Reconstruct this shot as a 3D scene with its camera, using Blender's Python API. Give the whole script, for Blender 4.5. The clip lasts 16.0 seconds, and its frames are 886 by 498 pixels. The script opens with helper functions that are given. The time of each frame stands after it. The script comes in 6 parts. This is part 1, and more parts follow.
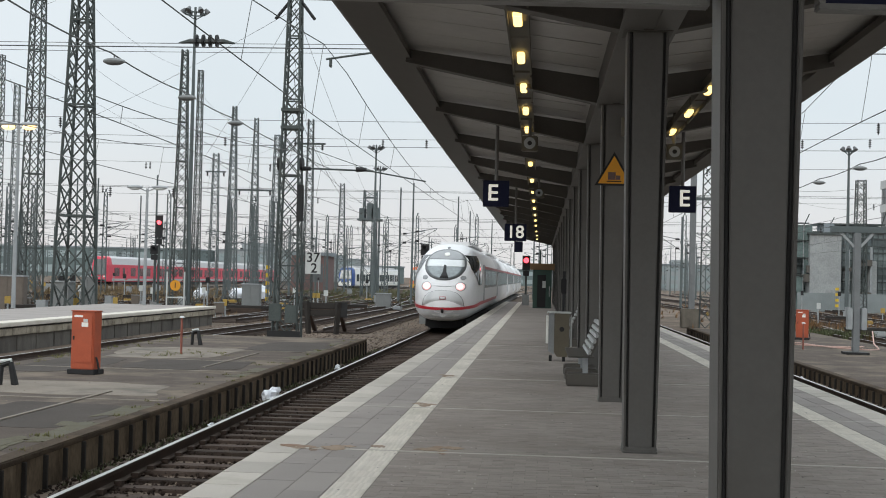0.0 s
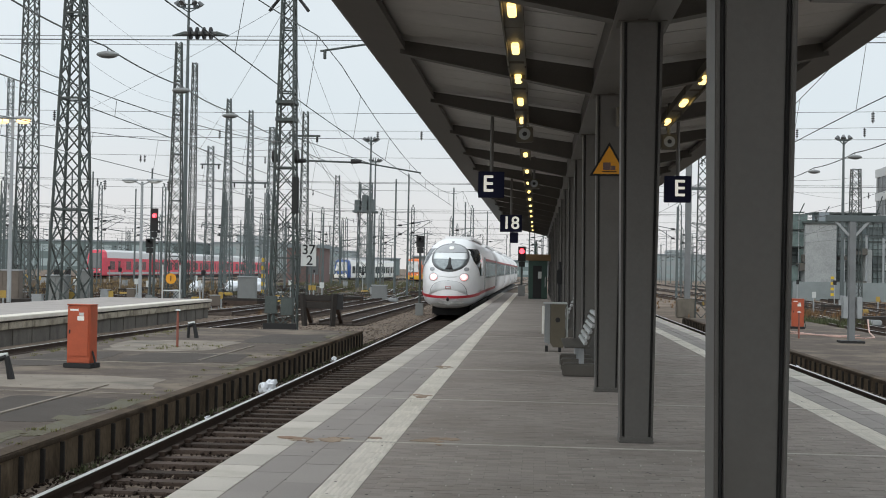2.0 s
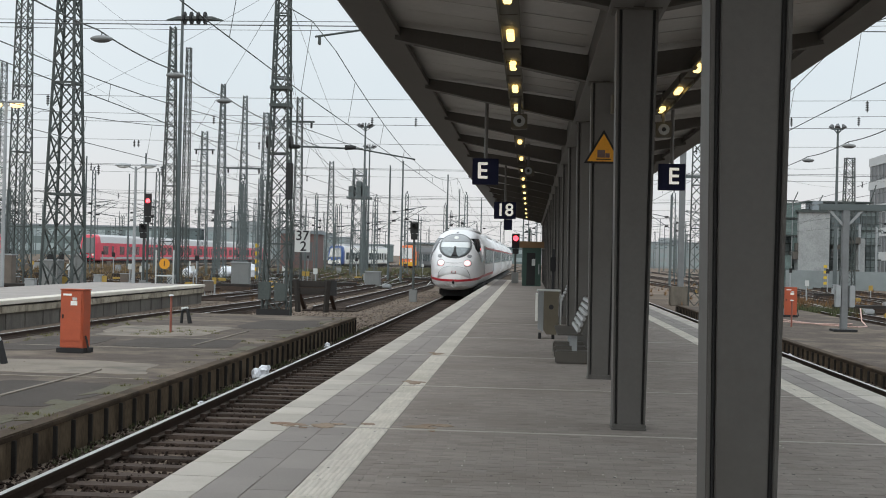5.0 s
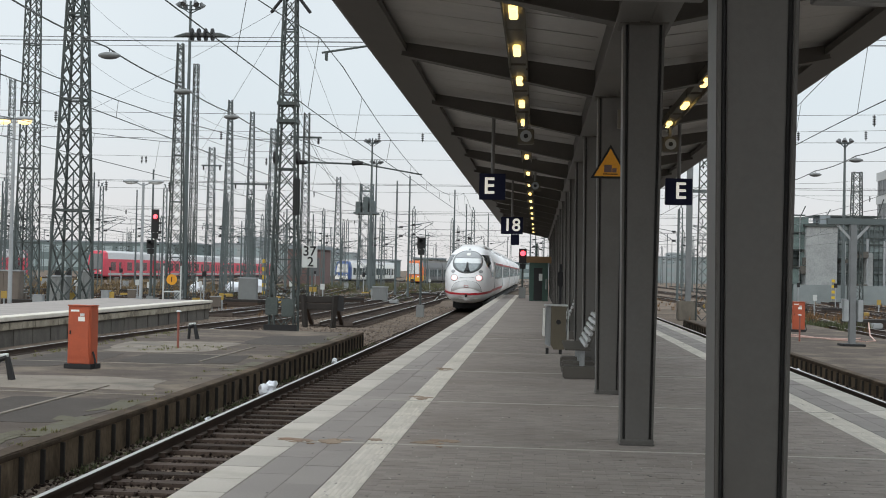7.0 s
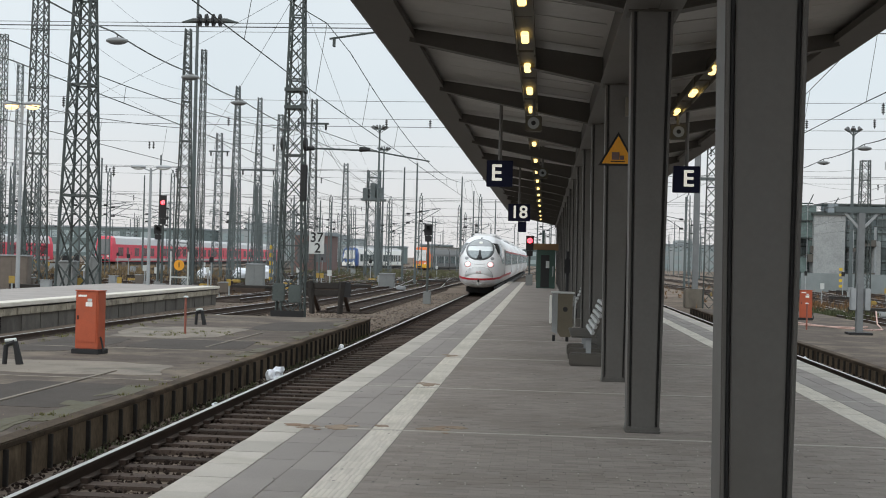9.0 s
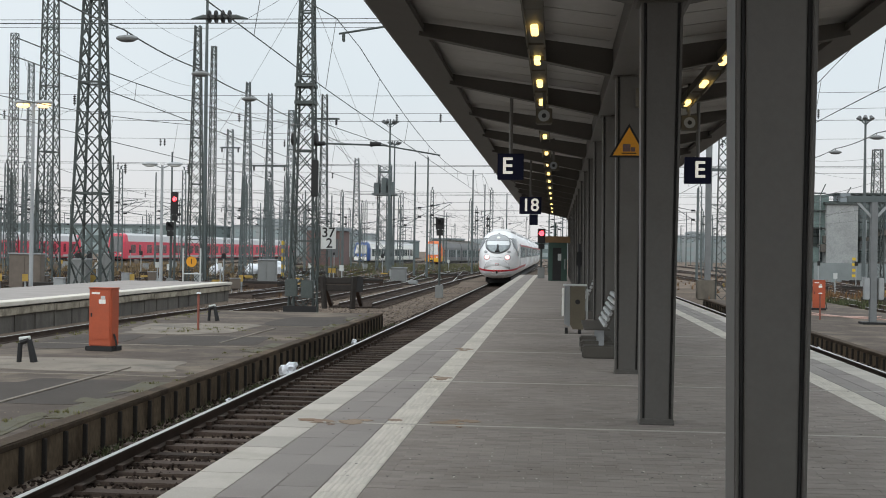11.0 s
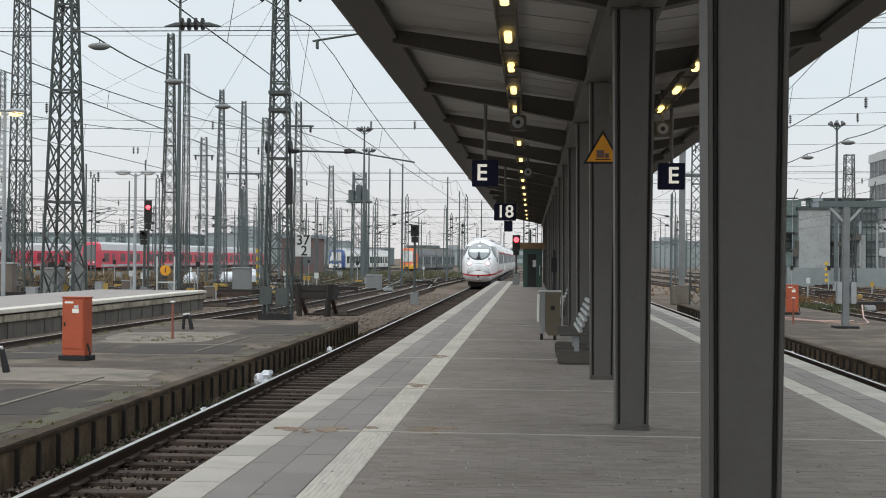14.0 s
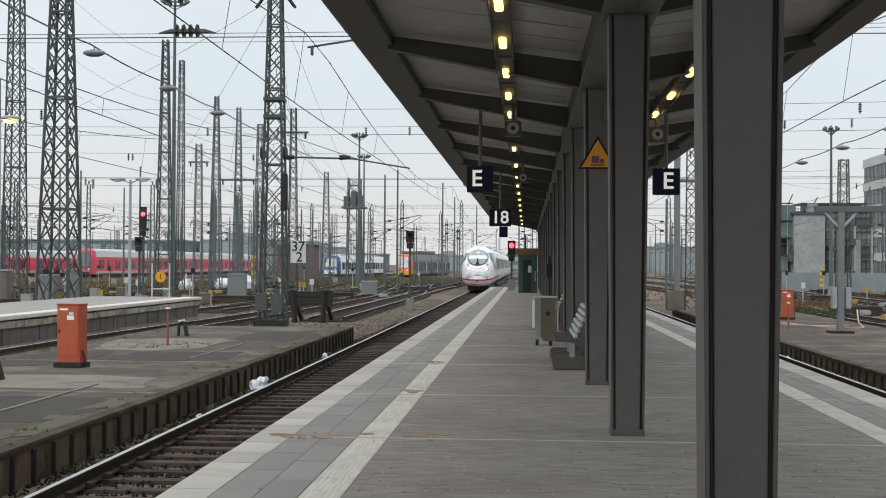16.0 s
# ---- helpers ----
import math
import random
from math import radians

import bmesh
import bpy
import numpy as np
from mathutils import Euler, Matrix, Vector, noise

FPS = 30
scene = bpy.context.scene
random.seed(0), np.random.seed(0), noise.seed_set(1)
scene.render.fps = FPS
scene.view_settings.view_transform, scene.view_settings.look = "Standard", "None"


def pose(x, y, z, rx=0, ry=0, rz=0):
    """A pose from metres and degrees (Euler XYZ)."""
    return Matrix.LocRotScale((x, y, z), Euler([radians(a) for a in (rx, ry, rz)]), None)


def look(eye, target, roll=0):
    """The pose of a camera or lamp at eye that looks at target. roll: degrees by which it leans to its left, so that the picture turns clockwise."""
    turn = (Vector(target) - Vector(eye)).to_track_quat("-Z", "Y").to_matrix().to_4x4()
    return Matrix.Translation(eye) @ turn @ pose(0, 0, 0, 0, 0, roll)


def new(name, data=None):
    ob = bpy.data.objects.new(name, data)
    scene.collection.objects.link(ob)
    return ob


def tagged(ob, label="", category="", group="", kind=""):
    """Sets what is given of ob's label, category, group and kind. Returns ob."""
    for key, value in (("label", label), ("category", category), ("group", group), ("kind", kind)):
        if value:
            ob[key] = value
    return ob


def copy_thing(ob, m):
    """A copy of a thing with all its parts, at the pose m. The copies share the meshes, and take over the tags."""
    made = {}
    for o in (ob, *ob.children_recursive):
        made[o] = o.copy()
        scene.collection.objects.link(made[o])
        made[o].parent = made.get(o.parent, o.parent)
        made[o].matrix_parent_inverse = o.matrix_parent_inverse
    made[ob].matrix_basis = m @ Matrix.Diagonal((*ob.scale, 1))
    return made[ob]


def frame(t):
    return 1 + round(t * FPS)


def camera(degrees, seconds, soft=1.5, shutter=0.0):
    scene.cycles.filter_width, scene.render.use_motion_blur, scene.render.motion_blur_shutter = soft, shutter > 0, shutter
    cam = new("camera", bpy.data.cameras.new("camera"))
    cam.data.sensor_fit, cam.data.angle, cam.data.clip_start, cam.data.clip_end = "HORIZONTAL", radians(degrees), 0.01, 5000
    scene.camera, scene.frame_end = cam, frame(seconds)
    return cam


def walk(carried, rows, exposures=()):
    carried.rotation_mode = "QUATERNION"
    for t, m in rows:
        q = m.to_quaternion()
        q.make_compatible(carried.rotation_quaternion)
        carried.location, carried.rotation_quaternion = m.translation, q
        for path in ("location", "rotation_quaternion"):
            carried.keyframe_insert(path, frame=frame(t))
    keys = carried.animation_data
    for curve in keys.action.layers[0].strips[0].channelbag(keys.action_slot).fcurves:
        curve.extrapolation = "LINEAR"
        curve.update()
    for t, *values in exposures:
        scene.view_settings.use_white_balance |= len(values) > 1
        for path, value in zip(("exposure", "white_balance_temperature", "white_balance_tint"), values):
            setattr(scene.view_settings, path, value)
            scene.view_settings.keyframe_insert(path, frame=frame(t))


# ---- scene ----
cam = camera(39.1, 16.0, soft=1.0)
EYE = (0.0, 0.0, 1.65)
# seconds, pitch, roll, yaw of the hand-held camera
PATH = [
    (0, 1.317, -1.400, 4.480),
    (0.5, 1.332, -1.818, 4.467),
    (1, 1.314, -1.756, 4.425),
    (1.5, 1.355, -1.260, 4.319),
    (2, 0.925, -1.029, 4.285),
    (2.5, 0.313, -1.272, 4.260),
    (3, 0.305, -1.285, 4.076),
    (3.5, 0.254, -1.322, 3.719),
    (6, 0.564, -1.340, 4.148),
    (6.5, 0.828, -1.196, 3.917),
    (7, 1.010, -1.203, 4.323),
    (7.5, 1.090, -1.117, 4.333),
    (8, 0.956, -0.990, 4.474),
    (8.5, 0.697, -1.155, 4.625),
    (9, 0.396, -1.444, 4.643),
    (9.5, 0.148, -1.360, 4.905),
    (12, 0.105, -0.674, 5.103),
    (12.5, 0.275, -0.852, 4.717),
    (13, 0.377, -0.541, 4.456),
    (13.5, 0.440, -0.501, 4.178),
    (14, 0.431, -0.504, 4.036),
    (14.5, 0.321, -0.474, 3.784),
    (15, 0.447, -0.115, 3.729),
    (15.5, 0.645, -0.003, 3.753),
    (16, 0.704, -0.358, 3.820)]
walk(cam, [(t, pose(*EYE, 90 + p, r, y)) for t, p, r, y in PATH])

# ---- light: an overcast winter sky ----
scene.view_settings.exposure = 0.0
world = bpy.data.worlds.new("overcast_sky")
scene.world = world
world.use_nodes = True
wn, wl = world.node_tree.nodes, world.node_tree.links
bg = wn["Background"]
sky = wn.new("ShaderNodeTexSky")
sky.sky_type, sky.sun_disc = "NISHITA", False
sky.sun_elevation, sky.sun_rotation = radians(32), radians(200)
sky.dust_density = 4.0
mixsky = wn.new("ShaderNodeMix")
mixsky.data_type = "RGBA"
mixsky.inputs[0].default_value = 0.93
scale_sky = wn.new("ShaderNodeVectorMath")
scale_sky.operation = "SCALE"
scale_sky.inputs["Scale"].default_value = 0.12
wl.new(sky.outputs[0], scale_sky.inputs[0])
wl.new(scale_sky.outputs[0], mixsky.inputs[6])
cloud = wn.new("ShaderNodeTexNoise")
cloud.inputs["Scale"].default_value = 2.2
cloud.inputs["Detail"].default_value = 4
cramp = wn.new("ShaderNodeValToRGB")
cramp.color_ramp.elements[0].position, cramp.color_ramp.elements[0].color = 0.3, (0.675, 0.75, 0.795, 1)
cramp.color_ramp.elements[1].position, cramp.color_ramp.elements[1].color = 0.72, (0.80, 0.86, 0.895, 1)
wl.new(cloud.outputs[0], cramp.inputs[0])
# an overcast sky is brighter overhead than at the horizon
wgeo = wn.new("ShaderNodeTexCoord")
wsep = wn.new("ShaderNodeSeparateXYZ")
wl.new(wgeo.outputs["Generated"], wsep.inputs[0])
wrise = wn.new("ShaderNodeMapRange")
wrise.inputs[1].default_value, wrise.inputs[2].default_value = 0.22, 1.0
wrise.inputs[3].default_value, wrise.inputs[4].default_value = 1.08, 2.3
wl.new(wsep.outputs[2], wrise.inputs[0])
wmul = wn.new("ShaderNodeVectorMath")
wmul.operation = "SCALE"
wl.new(cramp.outputs[0], wmul.inputs[0])
wl.new(wrise.outputs[0], wmul.inputs["Scale"])
# the lowest strip of sky is paler and warmer
whor = wn.new("ShaderNodeMapRange")
whor.inputs[1].default_value, whor.inputs[2].default_value = 0.0, 0.13
whor.inputs[3].default_value, whor.inputs[4].default_value = 0.9, 0.0
wl.new(wsep.outputs[2], whor.inputs[0])
wwarm = wn.new("ShaderNodeMix")
wwarm.data_type = "RGBA"
wl.new(whor.outputs[0], wwarm.inputs[0])
wl.new(wmul.outputs[0], wwarm.inputs[6])
wwarm.inputs[7].default_value = (0.83, 0.795, 0.785, 1)
wl.new(wwarm.outputs[2], mixsky.inputs[7])
wl.new(mixsky.outputs[2], bg.inputs[0])
bg.inputs[1].default_value = 1.0
sun = new("sun", bpy.data.lights.new("sun", "SUN"))
sun.data.energy, sun.data.angle, sun.data.color = 0.6, radians(25), (1.0, 0.96, 0.9)
sun.matrix_world = look((-20, -50, 40), (0, 0, 0))


# ---- materials ----
def mat(name, base, rough=0.7, metal=0.0, var=0.12, size=3.0, grain=40.0, bump=0.15, dirt=None, dirt_amount=0.0, dirt_size=1.2, spec=0.5, coords="Object", island=0.0, stretch=(1, 1, 1)):
    """A surface with variation at two scales, an optional dirt colour in patches, and a fine relief."""
    m = bpy.data.materials.new(name)
    m.use_nodes = True
    n, l = m.node_tree.nodes, m.node_tree.links
    b = n["Principled BSDF"]
    b.inputs["Roughness"].default_value = rough
    b.inputs["Metallic"].default_value = metal
    b.inputs["Specular IOR Level"].default_value = spec
    geo = n.new("ShaderNodeNewGeometry")
    mapping = n.new("ShaderNodeMapping")
    mapping.inputs["Scale"].default_value = stretch
    if coords == "World":
        l.new(geo.outputs["Position"], mapping.inputs[0])
    else:
        tc = n.new("ShaderNodeTexCoord")
        l.new(tc.outputs["Object"], mapping.inputs[0])
    big, fine = n.new("ShaderNodeTexNoise"), n.new("ShaderNodeTexNoise")
    for tex, s, d in ((big, size, 5), (fine, grain, 3)):
        tex.inputs["Scale"].default_value = s
        tex.inputs["Detail"].default_value = d
        l.new(mapping.outputs[0], tex.inputs["Vector"])
    add = n.new("ShaderNodeMath")
    add.operation = "ADD"
    l.new(big.outputs[0], add.inputs[0])
    l.new(fine.outputs[0], add.inputs[1])
    span = n.new("ShaderNodeMapRange")
    span.inputs[1].default_value, span.inputs[2].default_value = 0.6, 1.4
    span.inputs[3].default_value, span.inputs[4].default_value = 1 - var, 1 + var
    l.new(add.outputs[0], span.inputs[0])
    value = span.outputs[0]
    if island:
        info = n.new("ShaderNodeObjectInfo")
        both = n.new("ShaderNodeMath")
        both.operation = "ADD"
        l.new(info.outputs["Random"], both.inputs[0])
        l.new(geo.outputs["Random Per Island"], both.inputs[1])
        frac = n.new("ShaderNodeMath")
        frac.operation = "FRACT"
        l.new(both.outputs[0], frac.inputs[0])
        r2 = n.new("ShaderNodeMapRange")
        r2.inputs[3].default_value, r2.inputs[4].default_value = 1 - island, 1 + island
        l.new(frac.outputs[0], r2.inputs[0])
        mul = n.new("ShaderNodeMath")
        mul.operation = "MULTIPLY"
        l.new(value, mul.inputs[0])
        l.new(r2.outputs[0], mul.inputs[1])
        value = mul.outputs[0]
    tint = n.new("ShaderNodeVectorMath")
    tint.operation = "SCALE"
    tint.inputs[0].default_value = base
    l.new(value, tint.inputs["Scale"])
    out = tint.outputs[0]
    if dirt:
        dn = n.new("ShaderNodeTexNoise")
        dn.inputs["Scale"].default_value = dirt_size
        dn.inputs["Detail"].default_value = 6
        dn.inputs["Roughness"].default_value = 0.65
        l.new(mapping.outputs[0], dn.inputs["Vector"])
        dr = n.new("ShaderNodeMapRange")
        dr.inputs[1].default_value, dr.inputs[2].default_value = 0.48, 0.68
        dr.inputs[4].default_value = dirt_amount
        l.new(dn.outputs[0], dr.inputs[0])
        mix = n.new("ShaderNodeMix")
        mix.data_type = "RGBA"
        l.new(dr.outputs[0], mix.inputs[0])
        l.new(out, mix.inputs[6])
        mix.inputs[7].default_value = (*dirt, 1)
        out = mix.outputs[2]
    l.new(out, b.inputs["Base Color"])
    if bump:
        bp = n.new("ShaderNodeBump")
        bp.inputs["Strength"].default_value = bump
        bp.inputs["Distance"].default_value = 0.01
        l.new(fine.outputs[0], bp.inputs["Height"])
        l.new(bp.outputs[0], b.inputs["Normal"])
    return m


def glow(name, colour, strength, base=(0.8, 0.8, 0.8)):
    m = bpy.data.materials.new(name)
    m.use_nodes = True
    b = m.node_tree.nodes["Principled BSDF"]
    b.inputs["Base Color"].default_value = (*base, 1)
    b.inputs["Emission Color"].default_value = (*colour, 1)
    b.inputs["Emission Strength"].default_value = strength
    return m


def glass(name, base, rough=0.06):
    """Tinted glass with a dark room behind it."""
    m = mat(name, base, rough, 0.0, 0.25, 1.5, 6.0, 0.0, spec=0.9)
    return m


M = {}
M["paver"] = mat("grey_concrete_paver", (0.296, 0.259, 0.234), 0.85, var=0.14, size=0.9, grain=60, bump=0.3, dirt=(0.200, 0.168, 0.148), dirt_amount=0.5, dirt_size=0.5, coords="World", island=0.10, spec=0.25)
M["joint"] = mat("dark_joint_sand", (0.20, 0.178, 0.16), 0.95, coords="World", bump=0.4)
M["slab"] = mat("grey_platform_slab", (0.312, 0.284, 0.266), 0.85, var=0.1, size=1.0, grain=70, bump=0.25, dirt=(0.225, 0.20, 0.185), dirt_amount=0.5, dirt_size=0.7, coords="World", island=0.08, spec=0.25)
M["edge_slab"] = mat("pale_edge_slab", (0.515, 0.478, 0.430), 0.85, var=0.12, size=1.2, grain=70, bump=0.25, dirt=(0.36, 0.335, 0.28), dirt_amount=0.6, dirt_size=0.9, coords="World", island=0.12, spec=0.25)
M["tactile"] = mat("pale_tactile_tile", (0.65, 0.605, 0.535), 0.85, var=0.12, size=1.1, grain=70, bump=0.3, dirt=(0.47, 0.44, 0.375), dirt_amount=0.6, dirt_size=0.8, coords="World", island=0.09)
M["rust_stain"] = mat("rusty_slab", (0.30, 0.225, 0.165), 0.9, var=0.3, size=3, dirt=(0.24, 0.145, 0.09), dirt_amount=0.9, dirt_size=3.5, coords="World")
M["platform_wall"] = mat("stained_concrete_wall", (0.165, 0.147, 0.122), 0.9, var=0.3, size=1.4, dirt=(0.06, 0.05, 0.04), dirt_amount=0.85, dirt_size=0.9, coords="World", stretch=(1, 1, 0.4))
M["ballast"] = mat("brown_ballast_ground", (0.155, 0.122, 0.098), 0.95, var=0.6, size=0.35, grain=14, bump=0.9, dirt=(0.075, 0.058, 0.043), dirt_amount=0.8, dirt_size=0.12, coords="World", spec=0.1)
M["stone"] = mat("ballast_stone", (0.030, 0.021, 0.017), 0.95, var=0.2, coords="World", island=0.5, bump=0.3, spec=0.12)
M["sleeper"] = mat("dark_wooden_sleeper", (0.066, 0.050, 0.042), 0.9, spec=0.15, var=0.3, size=3, grain=30, bump=0.4, dirt=(0.06, 0.045, 0.035), dirt_amount=0.8, island=0.4)
M["rail_side"] = mat("rusty_rail", (0.055, 0.036, 0.027), 0.85, 0.2, var=0.25, coords="World")
M["rail_top"] = mat("polished_rail_head", (0.50, 0.49, 0.475), 0.42, 0.9, var=0.08, coords="World", bump=0.05)
M["asphalt"] = mat("patched_asphalt", (0.094, 0.077, 0.066), 0.92, var=0.34, size=1.3, grain=50, bump=0.4, dirt=(0.195, 0.160, 0.126), dirt_amount=0.9, dirt_size=0.6, coords="World", spec=0.12)
M["weed"] = mat("dry_weed", (0.13, 0.125, 0.045), 0.9, var=0.3, coords="World", island=0.4, bump=0)
M["column"] = mat("grey_painted_steel", (0.126, 0.120, 0.111), 0.55, 0.0, var=0.08, size=1.2, grain=30, bump=0.06, dirt=(0.098, 0.090, 0.080), dirt_amount=0.55, dirt_size=0.9, coords="World")
M["kerb"] = mat("dark_stained_kerb", (0.060, 0.044, 0.032), 0.9, var=0.45, size=1.6, dirt=(0.155, 0.115, 0.078), dirt_amount=0.75, dirt_size=0.7, coords="World", spec=0.12)
M["kerbwall"] = mat("brown_stained_wall", (0.165, 0.125, 0.086), 0.9, var=0.4, size=2.0, grain=20, dirt=(0.05, 0.037, 0.027), dirt_amount=0.9, dirt_size=1.6, coords="World", stretch=(1, 1, 0.5), spec=0.12)
M["rim"] = mat("dark_grey_rim", (0.10, 0.105, 0.11), 0.4, bump=0)
M["kerbstone"] = mat("pale_stained_stone", (0.34, 0.30, 0.235), 0.9, var=0.4, size=2.2, dirt=(0.12, 0.10, 0.075), dirt_amount=0.9, dirt_size=2.0, coords="World", island=0.18)
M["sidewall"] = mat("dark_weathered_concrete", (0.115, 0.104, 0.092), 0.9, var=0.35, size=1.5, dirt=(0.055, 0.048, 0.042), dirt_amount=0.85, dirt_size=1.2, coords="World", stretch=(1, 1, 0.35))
M["gravel"] = mat("pale_brown_gravel", (0.155, 0.124, 0.10), 0.95, var=0.2, coords="World", island=0.6, bump=0.3, spec=0.12)
M["tar"] = mat("tarred_black_timber", (0.028, 0.024, 0.021), 0.85, var=0.3, size=3)
M["seam"] = mat("shaded_channel", (0.03, 0.03, 0.03), 0.7)
M["soffit"] = mat("grey_roof_sheet", (0.43, 0.415, 0.39), 0.42, 0.0, var=0.10, size=0.8, grain=8, bump=0.04, dirt=(0.33, 0.32, 0.31), dirt_amount=0.5, dirt_size=0.7, coords="World")
M["rafter"] = mat("dark_grey_rafter_paint", (0.090, 0.082, 0.071), 0.6, var=0.1, coords="World", bump=0.05)
M["lampwarm"] = glow("warm_lamp", (1.0, 0.68, 0.20), 2.6)
M["lampcase"] = mat("brown_lamp_trough", (0.095, 0.083, 0.06), 0.6)
M["steel"] = mat("weathered_grey_green_steel", (0.066, 0.080, 0.077), 0.7, 0.1, var=0.3, size=0.8, grain=20, bump=0.1, dirt=(0.06, 0.06, 0.055), dirt_amount=0.6, coords="World")
# paler and bluer than steel: distance haze is put into the colour
M["steel_far"] = mat("haze_paled_steel", (0.102, 0.122, 0.124), 0.8, 0.0, var=0.2, size=0.5, coords="World", bump=0)
M["galv"] = mat("galvanised_steel", (0.34, 0.36, 0.37), 0.55, 0.3, var=0.15, coords="World")
M["wire"] = mat("dark_copper_wire", (0.10, 0.105, 0.105), 0.7, 0.2, bump=0)
M["white"] = mat("white_train_paint", (0.80, 0.80, 0.81), 0.28, 0.0, var=0.05, size=0.6, grain=4, bump=0.0, dirt=(0.66, 0.65, 0.64), dirt_amount=0.35, dirt_size=0.6)
M["skirt"] = mat("light_grey_skirt_paint", (0.44, 0.45, 0.46), 0.4, var=0.1)
M["red"] = mat("red_train_paint", (0.40, 0.010, 0.022), 0.35, var=0.08, bump=0)
M["dblred"] = mat("red_commuter_paint", (0.66, 0.055, 0.095), 0.4, var=0.1, bump=0)
M["glass"] = glass("dark_train_glass", (0.022, 0.026, 0.030))
M["redglass"] = glass("red_tinted_train_window", (0.13, 0.045, 0.055), 0.15)
M["screen"] = glass("windscreen_glass", (0.20, 0.23, 0.24), 0.05)
M["black"] = mat("black_rubber", (0.014, 0.014, 0.015), 0.7, bump=0.05)
M["tail"] = glow("tail_light", (1.0, 0.30, 0.30), 1.0)
M["core"] = glow("lamp_core", (1.0, 0.86, 0.84), 2.2)
M["visor"] = mat("grey_visor_paint", (0.30, 0.31, 0.32), 0.35, bump=0)
# pale colour that stands in for sky reflected in the windscreen
M["sky_glare"] = mat("painted_sky_reflection", (0.70, 0.73, 0.74), 0.08, var=0.08, bump=0)
M["seamgrey"] = mat("grey_panel_seam", (0.17, 0.175, 0.18), 0.6, bump=0)
M["hatch"] = mat("pale_hatch_paint", (0.60, 0.61, 0.62), 0.35, bump=0)
M["bandgrey"] = mat("dark_grey_window_band", (0.11, 0.115, 0.125), 0.3, bump=0)
M["emblem"] = mat("dull_red_emblem", (0.42, 0.20, 0.20), 0.5, bump=0)
M["redlamp"] = glow("red_signal", (1.0, 0.03, 0.05), 5.0)
M["orange_box"] = mat("orange_red_box_paint", (0.42, 0.085, 0.035), 0.55, var=0.12, dirt=(0.25, 0.07, 0.04), dirt_amount=0.5, dirt_size=2.5)
M["sign_blue"] = mat("dark_blue_sign", (0.010, 0.012, 0.036), 0.7, bump=0, spec=0.2)
M["sign_white"] = mat("white_lettering", (0.84, 0.84, 0.80), 0.5, bump=0)
M["sign_plate"] = mat("weathered_white_plate", (0.55, 0.57, 0.56), 0.5, var=0.1)
M["yellow"] = mat("yellow_sign_paint", (0.75, 0.33, 0.02), 0.5, bump=0)
M["beige"] = mat("beige_bin_paint", (0.115, 0.098, 0.068), 0.5, var=0.15)
M["blue"] = mat("blue_train_paint", (0.03, 0.09, 0.30), 0.4, bump=0)
M["orange"] = mat("orange_train_paint", (0.75, 0.16, 0.03), 0.4, bump=0)
M["gold"] = mat("yellow_train_paint", (0.75, 0.42, 0.03), 0.4, bump=0)
M["green_hut"] = mat("dark_green_hut_paint", (0.035, 0.075, 0.06), 0.6, var=0.15)
M["wood"] = mat("brown_wooden_board", (0.22, 0.13, 0.06), 0.7, var=0.2)
M["facade"] = mat("pale_concrete_facade", (0.50, 0.51, 0.51), 0.8, var=0.1, size=0.2, coords="World", bump=0)
M["pane"] = glass("office_glass", (0.10, 0.13, 0.14), 0.12)
M["haze_green"] = glass("greenish_hall_glass", (0.17, 0.215, 0.215), 0.3)
M["fence"] = mat("pale_grey_fence_panel", (0.22, 0.25, 0.255), 0.7, var=0.25, size=0.6, coords="World", bump=0)
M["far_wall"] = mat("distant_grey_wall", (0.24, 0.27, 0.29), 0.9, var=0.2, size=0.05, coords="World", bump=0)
M["brick"] = mat("dark_red_brick_wall", (0.16, 0.105, 0.098), 0.9, var=0.2, size=0.4, coords="World")
M["lamp_grey"] = mat("dull_grey_lamp_housing", (0.20, 0.21, 0.21), 0.5, var=0.1, bump=0)
M["plastic_white"] = mat("crumpled_white_plastic", (0.72, 0.75, 0.80), 0.5, var=0.08)
M["yellowblack"] = mat("yellow_marker_paint", (0.62, 0.42, 0.03), 0.6)


# ---- mesh helpers ----
def part(name, bm, material, parent=None, label=""):
    """Links a bmesh as one mesh object, under a thing or a part."""
    me = bpy.data.meshes.new(name)
    bmesh.ops.recalc_face_normals(bm, faces=bm.faces)
    bm.to_mesh(me)
    bm.free()
    me.materials.append(material)
    ob = new(name, me)
    ob.parent = parent
    if label:
        tagged(ob, label)
    return ob


def mesh_part(name, verts, faces, material, parent=None, label="", smooth=False):
    me = bpy.data.meshes.new(name)
    me.from_pydata(verts, [], faces)
    me.materials.append(material)
    if smooth:
        me.shade_smooth()
    ob = new(name, me)
    ob.parent = parent
    if label:
        tagged(ob, label)
    return ob


def empty(name, m, label, category, group="", kind=""):
    ob = new(name)
    ob.matrix_basis = m
    ob.empty_display_size = 0.2
    return tagged(ob, label, category, group, kind)


def B():
    return bmesh.new()


